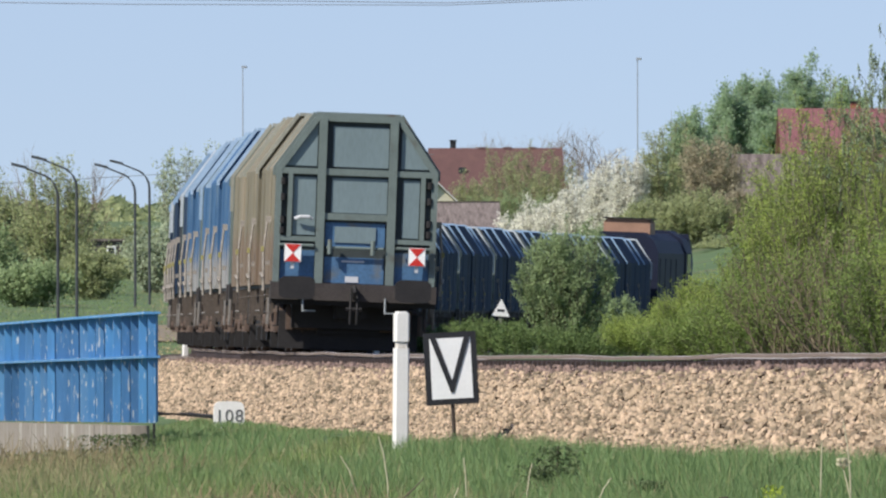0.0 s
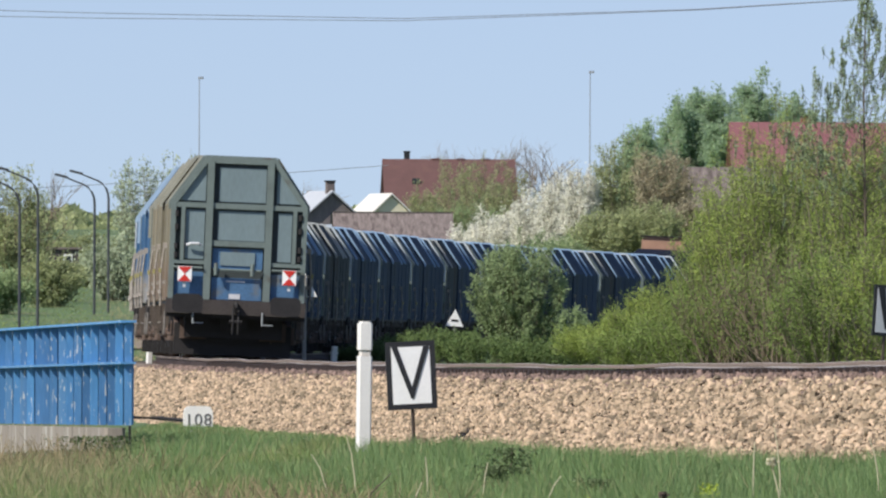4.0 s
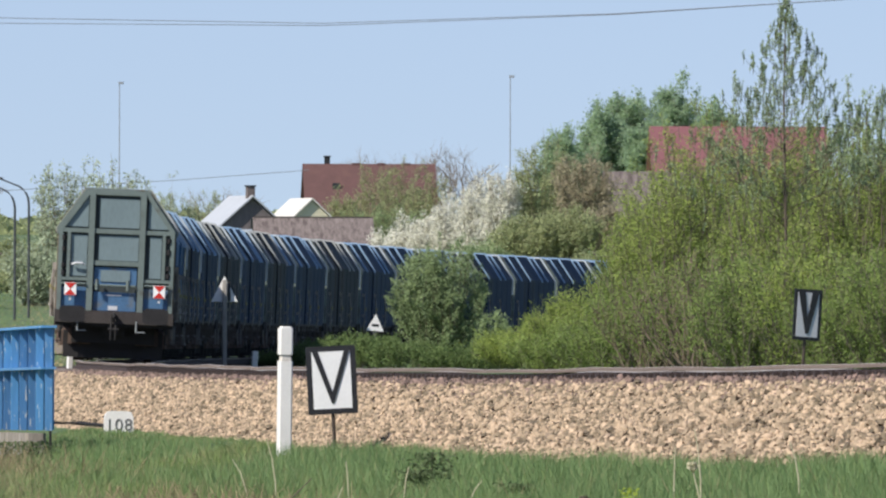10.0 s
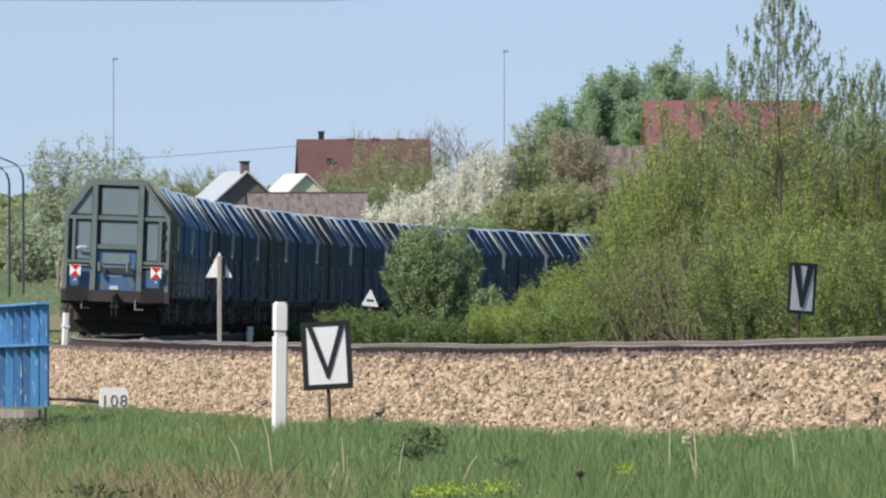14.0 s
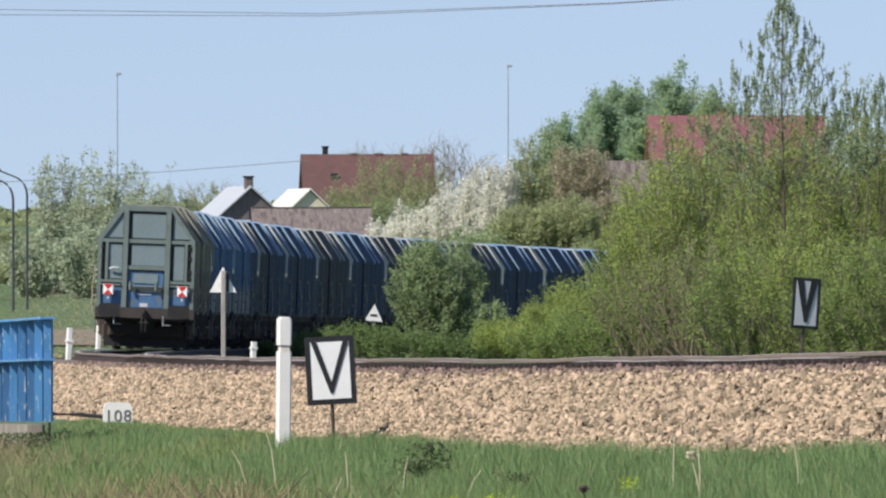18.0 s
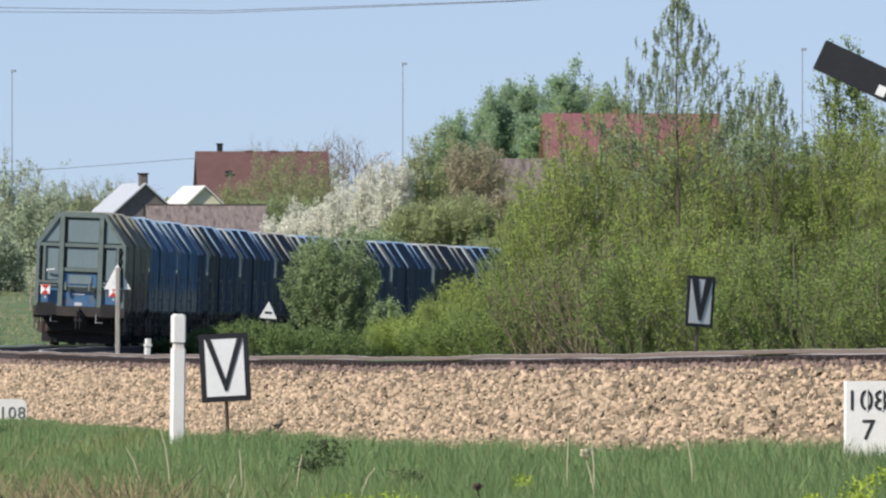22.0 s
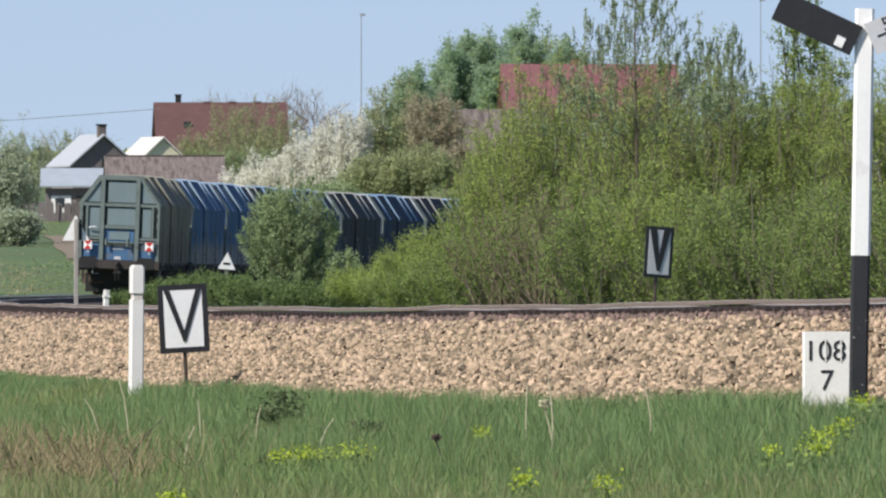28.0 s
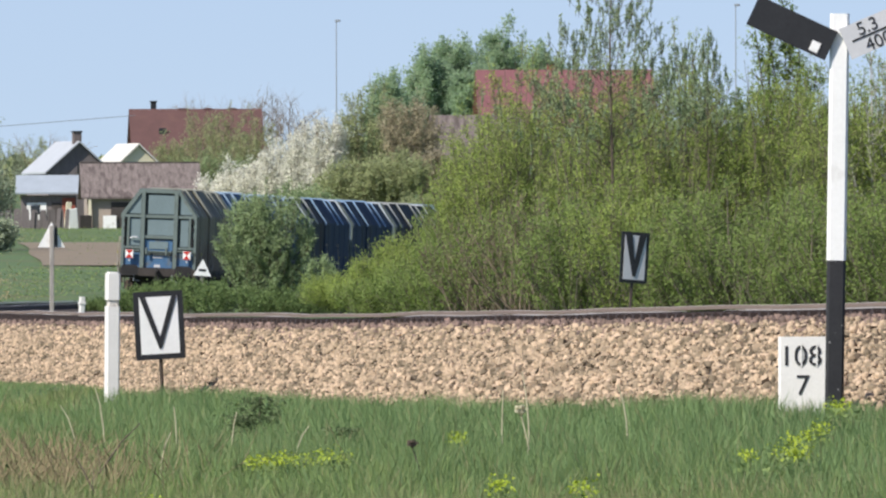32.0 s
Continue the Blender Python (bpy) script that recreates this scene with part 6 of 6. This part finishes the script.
# ---- village, lamps and wires ----
def gable_house(name, label, x, y, z, length, depth, wall_h, roof_h, turn, wall, roof, overhang=0.35):
    """Ridge along local x."""
    h = thing(name, label, "house", pose(x, y, z, 0, 0, turn))
    g = Geo()
    prof = [(-depth / 2, -1.5), (depth / 2, -1.5), (depth / 2, wall_h), (0, wall_h + roof_h - 0.12), (-depth / 2, wall_h)]
    m = Matrix(((0, 1, 0, 0), (-1, 0, 0, 0), (0, 0, 1, 0), (0, 0, 0, 1)))
    g.loft(prof, -length / 2, length / 2, m)
    part("wall", g, wall, h)
    for sg in (-1, 1):
        e = overhang
        q = [(sg * (depth / 2 + e), wall_h - e * roof_h / (depth / 2)), (0, wall_h + roof_h), (0, wall_h + roof_h + 0.14), (sg * (depth / 2 + e), wall_h - e * roof_h / (depth / 2) + 0.14)]
        part("roof", Geo().loft(q if sg > 0 else q[::-1], -length / 2 - e, length / 2 + e, m), roof, h)
    return h


def chimney(h, x, y, z0, z1, w, mat):
    c = part("chimney", Geo().box(x, y, (z0 + z1) / 2, w, w, z1 - z0), mat, h)
    part("chimney_cap", Geo().box(x, y, z1 + 0.05, w + 0.14, w + 0.14, 0.1), M["iron"], c)


def window(h, x, y, z, w, hh):
    p = part("window", Geo().box(x, y, z, w, 0.08, hh), M["white"], h)
    part("pane", Geo().box(x, y - 0.05, z, w - 0.2, 0.03, hh - 0.2), M["glass"], p)


def build_village():
    d = 1200.0
    h = gable_house("red_roof_house", "house with a steep red-brown tiled roof and chimney", side(-6.9, d), d, 6.5, 10.2, 8.0, 5.0, 4.3, 4, M["wall_tan"], M["roof_red"])
    chimney(h, -3.4, 0.5, 8.6, 10.0, 0.45, M["black"])
    for x in (-1.0, 1.0, 3.0):
        part("ridge_tile", Geo().box(x, 0, 9.42, 0.7, 0.25, 0.18), M["roof_red"], h)
    part("skylight", Geo().box(-2.8, -1.9, 7.45, 0.6, 0.1, 0.8), M["glass"], h)
    # cottage with pale sheet roof, its gable turned to the right
    d = 1130.0
    h = gable_house("cottage", "small dark wooden cottage with a pale sheet-metal roof", side(-15.6, d), d, 5.2, 6.4, 4.8, 5.2, 2.1, -74, M["wood_grey"], M["roof_white"])
    chimney(h, 2.7, 0.0, 6.7, 8.1, 0.6, M["roof_old"])
    part("gable_window", Geo().box(3.22, 0.3, 5.3, 0.06, 0.8, 0.8), M["glass"], h)
    d = 1119.0
    lean = thing("lean_to", "low lean-to with grey sheet roof and red brick wall", "shed", pose(side(-16.9, d), d, 5.6))
    part("wall", Geo().box(0, 0, 1.1, 4.2, 2.2, 3.4), M["wood_grey"], lean)
    part("brick_pier", Geo().box(1.55, -1.13, 1.3, 1.0, 0.06, 2.6), M["brick_red"], lean, "red brick wall")
    part("white_wall", Geo().box(-0.9, -1.13, 1.6, 1.5, 0.06, 1.3), M["white"], lean)
    part("roof", Geo().loft([(-1.7, 2.9), (1.5, 4.25), (1.5, 4.37), (-1.7, 3.02)], -2.5, 2.3, Matrix(((0, 1, 0, 0), (1, 0, 0, 0), (0, 0, 1, 0), (0, 0, 0, 1)))), M["roof_grey"], lean)
    part("door", Geo().box(0.6, -1.13, 1.3, 0.7, 0.06, 1.9), M["wood_dark"], lean)
    part("dark_window", Geo().box(-1.0, -1.17, 1.7, 0.7, 0.04, 0.7), M["glass"], lean)
    # hipped white roof
    d = 1150.0
    gable_house("outbuilding", "small outbuilding with cream gable and white sheet roof", side(-11.5, d), d, 7.4, 6.2, 3.9, 3.3, 1.8, -74, M["wall_cream"], M["roof_cream"], 0.25)
    # long barn
    d = 1110.0
    h = gable_house("barn", "long low barn with a weathered brown roof", side(-10.7, d), d, 5.3, 8.2, 6.0, 3.1, 2.3, 3, M["wall_tan"], M["roof_old"], 0.45)
    part("ridge_board", Geo().box(0, 0, 5.50, 9.0, 0.24, 0.14), M["wood_dark"], h)
    part("barn_door", Geo().box(-1.4, -3.04, 1.3, 1.8, 0.08, 2.4), M["wood_dark"], h)
    part("white_board", Geo().box(-2.4, -3.2, 0.75, 1.0, 0.1, 1.5), M["white"], h)
    part("post", Geo().box(-3.9, -3.3, 1.4, 0.2, 0.2, 2.8), M["wall_cream"], h)
    # plank fence
    f = thing("plank_fence", "grey weathered plank fence along the yard", "fence")
    pl = Geo().prism([(-0.15, 0), (0.15, 0), (0.15, 1.35), (0, 1.5), (-0.15, 1.35)], -0.02, 0.02, Matrix(((1, 0, 0, 0), (0, 0, 1, 0), (0, 1, 0, 0), (0, 0, 0, 1)))).mesh("plank")
    pl.materials.append(M["wood_grey"])
    for i in range(40):
        x = -29.6 + i * 0.32
        part("plank", pl, M["wood_grey"], f, at=pose(x, 1092 + 0.1 * math.sin(i), float(ground_level(np.float64(x), np.float64(1092))) + 0.06 * math.sin(i * 7.0), 0, 3 * math.sin(i * 3.1), 0))
    # yard clutter
    for i, (b, zz, w, hh, mat, words) in enumerate(((-15.2, 0.0, 0.7, 1.5, "white", "white upright board leaning in the yard"), (-14.4, 0, 0.9, 1.0, "wood_dark", "dark heap of boards in the yard"), (-15.7, 0, 0.4, 2.0, "wall_cream", "pale plank standing in the yard"))):
        x = side(b, 1098)
        solid("yard_board", Geo().box(0, 0, hh / 2, w, 0.2, hh, chamfer=0.03), M[mat], words, "board").matrix_basis = pose(x, 1098, float(ground_level(np.float64(x), np.float64(1098))), 8, 5 * (i - 1), 10)
    # grey barn and crimson house among the trees
    d = 920.0
    gable_house("grey_barn", "barn with a steep grey-brown weathered roof", side(12.2, d), d, 6.5, 5.2, 5.0, 1.5, 4.0, 2, M["wall_tan"], M["roof_old"])
    d = 980.0
    h = gable_house("crimson_roof_house", "cream house with a broad crimson sheet roof", side(18.2, d), d, 9.5, 11.2, 7.0, 2.6, 3.6, 3, M["wall_cream"], M["roof_crimson"])
    chimney(h, -0.8, 0.4, 5.6, 6.7, 0.6, M["brick_red"])
    # small dark shed by the road
    d = 1000.0
    x = side(-33.1, d)
    sh = thing("road_shed", "small dark shed with a pale window by the road", "shed", pose(x, d, float(ground_level(np.float64(x), np.float64(d))), 0, 0, 8))
    part("wall", Geo().box(0, 0, 1.0, 1.9, 1.9, 2.2, chamfer=0.05), M["wood_dark"], sh)
    part("roof", Geo().box(0, 0, 2.16, 2.2, 2.2, 0.14), M["roof_old"], sh)
    window(sh, 0.2, -0.98, 1.3, 0.6, 0.9)
    # bare strips in the field
    for x0, x1, y0, step in ((-13.4, -8.0, 640, 17.0), (-30.0, -12.6, 470, 6.0)):
        g = Geo()
        v, f = [], []
        for j in range(12):
            y = y0 + j * step
            k = y / (y0 + 6 * step)
            for x in np.linspace((x0 + 0.15 * math.sin(j) + (0.5 - 0.1 * j if y0 > 550 else 0.0)) * k, (x1 + 0.15 * math.cos(j * 2)) * k, 9):
                v.append((x, y, float(ground_level(np.float64(x), np.float64(y))) + 0.06))
            if j:
                f += [(j * 9 - 9 + i, j * 9 - 8 + i, j * 9 + 1 + i, j * 9 + i) for i in range(8)]
        g.v, g.f = v, f
        solid("bare_field", g, M["soil_bare"], "strip of bare brown soil in the field", kind="structure")
    # tufts on the far field
    rng = np.random.default_rng(31)
    n = 40000
    d = rng.uniform(400, 1085, n)
    b = rng.uniform(-44, -11, n)
    x = b * d / 1000
    off = x - (APEX_X + (d - APEX_Y) ** 2 / (2 * RADIUS))
    keep = (np.abs(off) > 4) & ~((x > -15.5) & (x < -8) & (d > 630) & (d < 830) & (rng.uniform(0, 1, n) < 0.9))
    d, x = d[keep], x[keep]
    p = np.stack([x, d, ground_level(x, d) + rng.uniform(0.0, 0.12, len(x))], 1)
    tan = rng.uniform(0, 1, len(x)) < 0.05 + 0.7 * smooth(-1000 * x / d, 17.5, 20.5) * (1 - smooth(-1000 * x / d, 29, 32))
    for mask, mat, words in ((~tan, M["grass"], "green tufts on the far field"), (tan, M["straw"], "dry tufts on the far field")):
        tagged(new("field_grass", leaf_mesh("field_grass", leaves(p[mask], (0, -0.6, 1.6), 0.03, rng), mat)), words, "grass", kind="stuff")


def build_poles():
    for b, d, top in ((-23.9, 1000.0, 17.5), (2.7, 1000.0, 18.0), (29.9, 1000.0, 19.0)):
        x = side(b, d)
        z = float(ground_level(np.float64(x), np.float64(d)))
        hgt = EYE + top / 1000 * d - z
        m = thing("light_mast", "tall thin grey lighting mast", "mast", pose(x, d, z), group="lighting masts")
        part("pole", Geo().tube([(0, 0, 0), (0, 0, hgt)], 0.052, 0.030, 8), M["pole"], m)
        part("lamp_head", Geo().box(0.1, 0, hgt, 0.36, 0.24, 0.16, chamfer=0.03), M["pole"], m)
    for b, d, e in ((-36.1, 560.0, 10.85), (-34.85, 575.0, 11.35), (-31.0, 640.0, 10.85), (-30.05, 655.0, 11.1)):
        x = side(b, d)
        z = float(ground_level(np.float64(x), np.float64(d)))
        top = EYE + e / 1000 * d - z
        m = thing("street_lamp", "dark curved street lamp beside the road", "street lamp", pose(x, d, z), group="street lamps beside the road")
        pts = [(0, 0, 0), (0, 0, top - 1.2)] + [(-0.75 * (1 - math.cos(a)), 0, top - 1.2 + 0.85 * math.sin(a)) for a in (0.3, 0.6, 0.9, 1.15)] + [(-1.2, 0, top - 0.12)]
        part("pole", Geo().tube(pts, 0.058, 0.032, 8), M["lamp_pole"], m)
        part("lamp_head", Geo().box(0, 0, 0, 0.6, 0.2, 0.11, chamfer=0.04), M["lamp_pole"], m, at=pose(-1.45, 0, top - 0.03, 0, 14, 0))
    # overhead wires across the sky and one to the house
    for i, (d, pts) in enumerate(((520.0, ((-60, 22.6), (-31, 21.9), (-10, 21.6), (10, 22.3), (30, 23.6), (60, 26.5))), (520.0, ((-60, 22.0), (-31, 21.55), (-10, 21.45), (10, 22.25), (30, 23.6), (60, 26.6))), (1000.0, ((-60, 8.6), (-31, 10.2), (-20, 10.9), (-11, 11.6))))):
        g = Geo().tube([(side(b, d), d, EYE + e * d / 1000) for b, e in pts], 0.013 if i < 2 else 0.022, 0.013 if i < 2 else 0.022, 5)
        solid("overhead_wire", g, M["wire"], "thin dark overhead wire crossing the sky", "wire")


# ---- build ----
build_ground()
build_track()
wagons = build_train()
loco = build_loco()
build_signs()
build_fence()
build_loose()
build_bushes()
build_far_trees()
build_village()
build_poles()
build_ballast()
build_grass()
build_weeds()


def tail(t):
    """Where the train's tail stands on the line."""
    return -129.43 + 7.8548 * t - 0.0051 * t * t


def motions():
    times = [2.0 * k for k in range(17)]
    for i, (w, wheels) in enumerate(wagons):
        walk(w, [(t, line_pose(tail(t) + i * PITCH + BODY / 2)) for t in times])
    walk(loco, [(t, line_pose(tail(t) + len(wagons) * PITCH + 7.2)) for t in times])
    # the last wagon's wheels roll
    for wh in wagons[0][1]:
        y = wh.location.y
        steps = [k * 32.0 / 400 for k in range(401)]
        walk(wh, [(t, pose(0, y, 0.46, -math.degrees((tail(t) - tail(0)) / 0.46), 0, 0)) for t in steps])


motions()
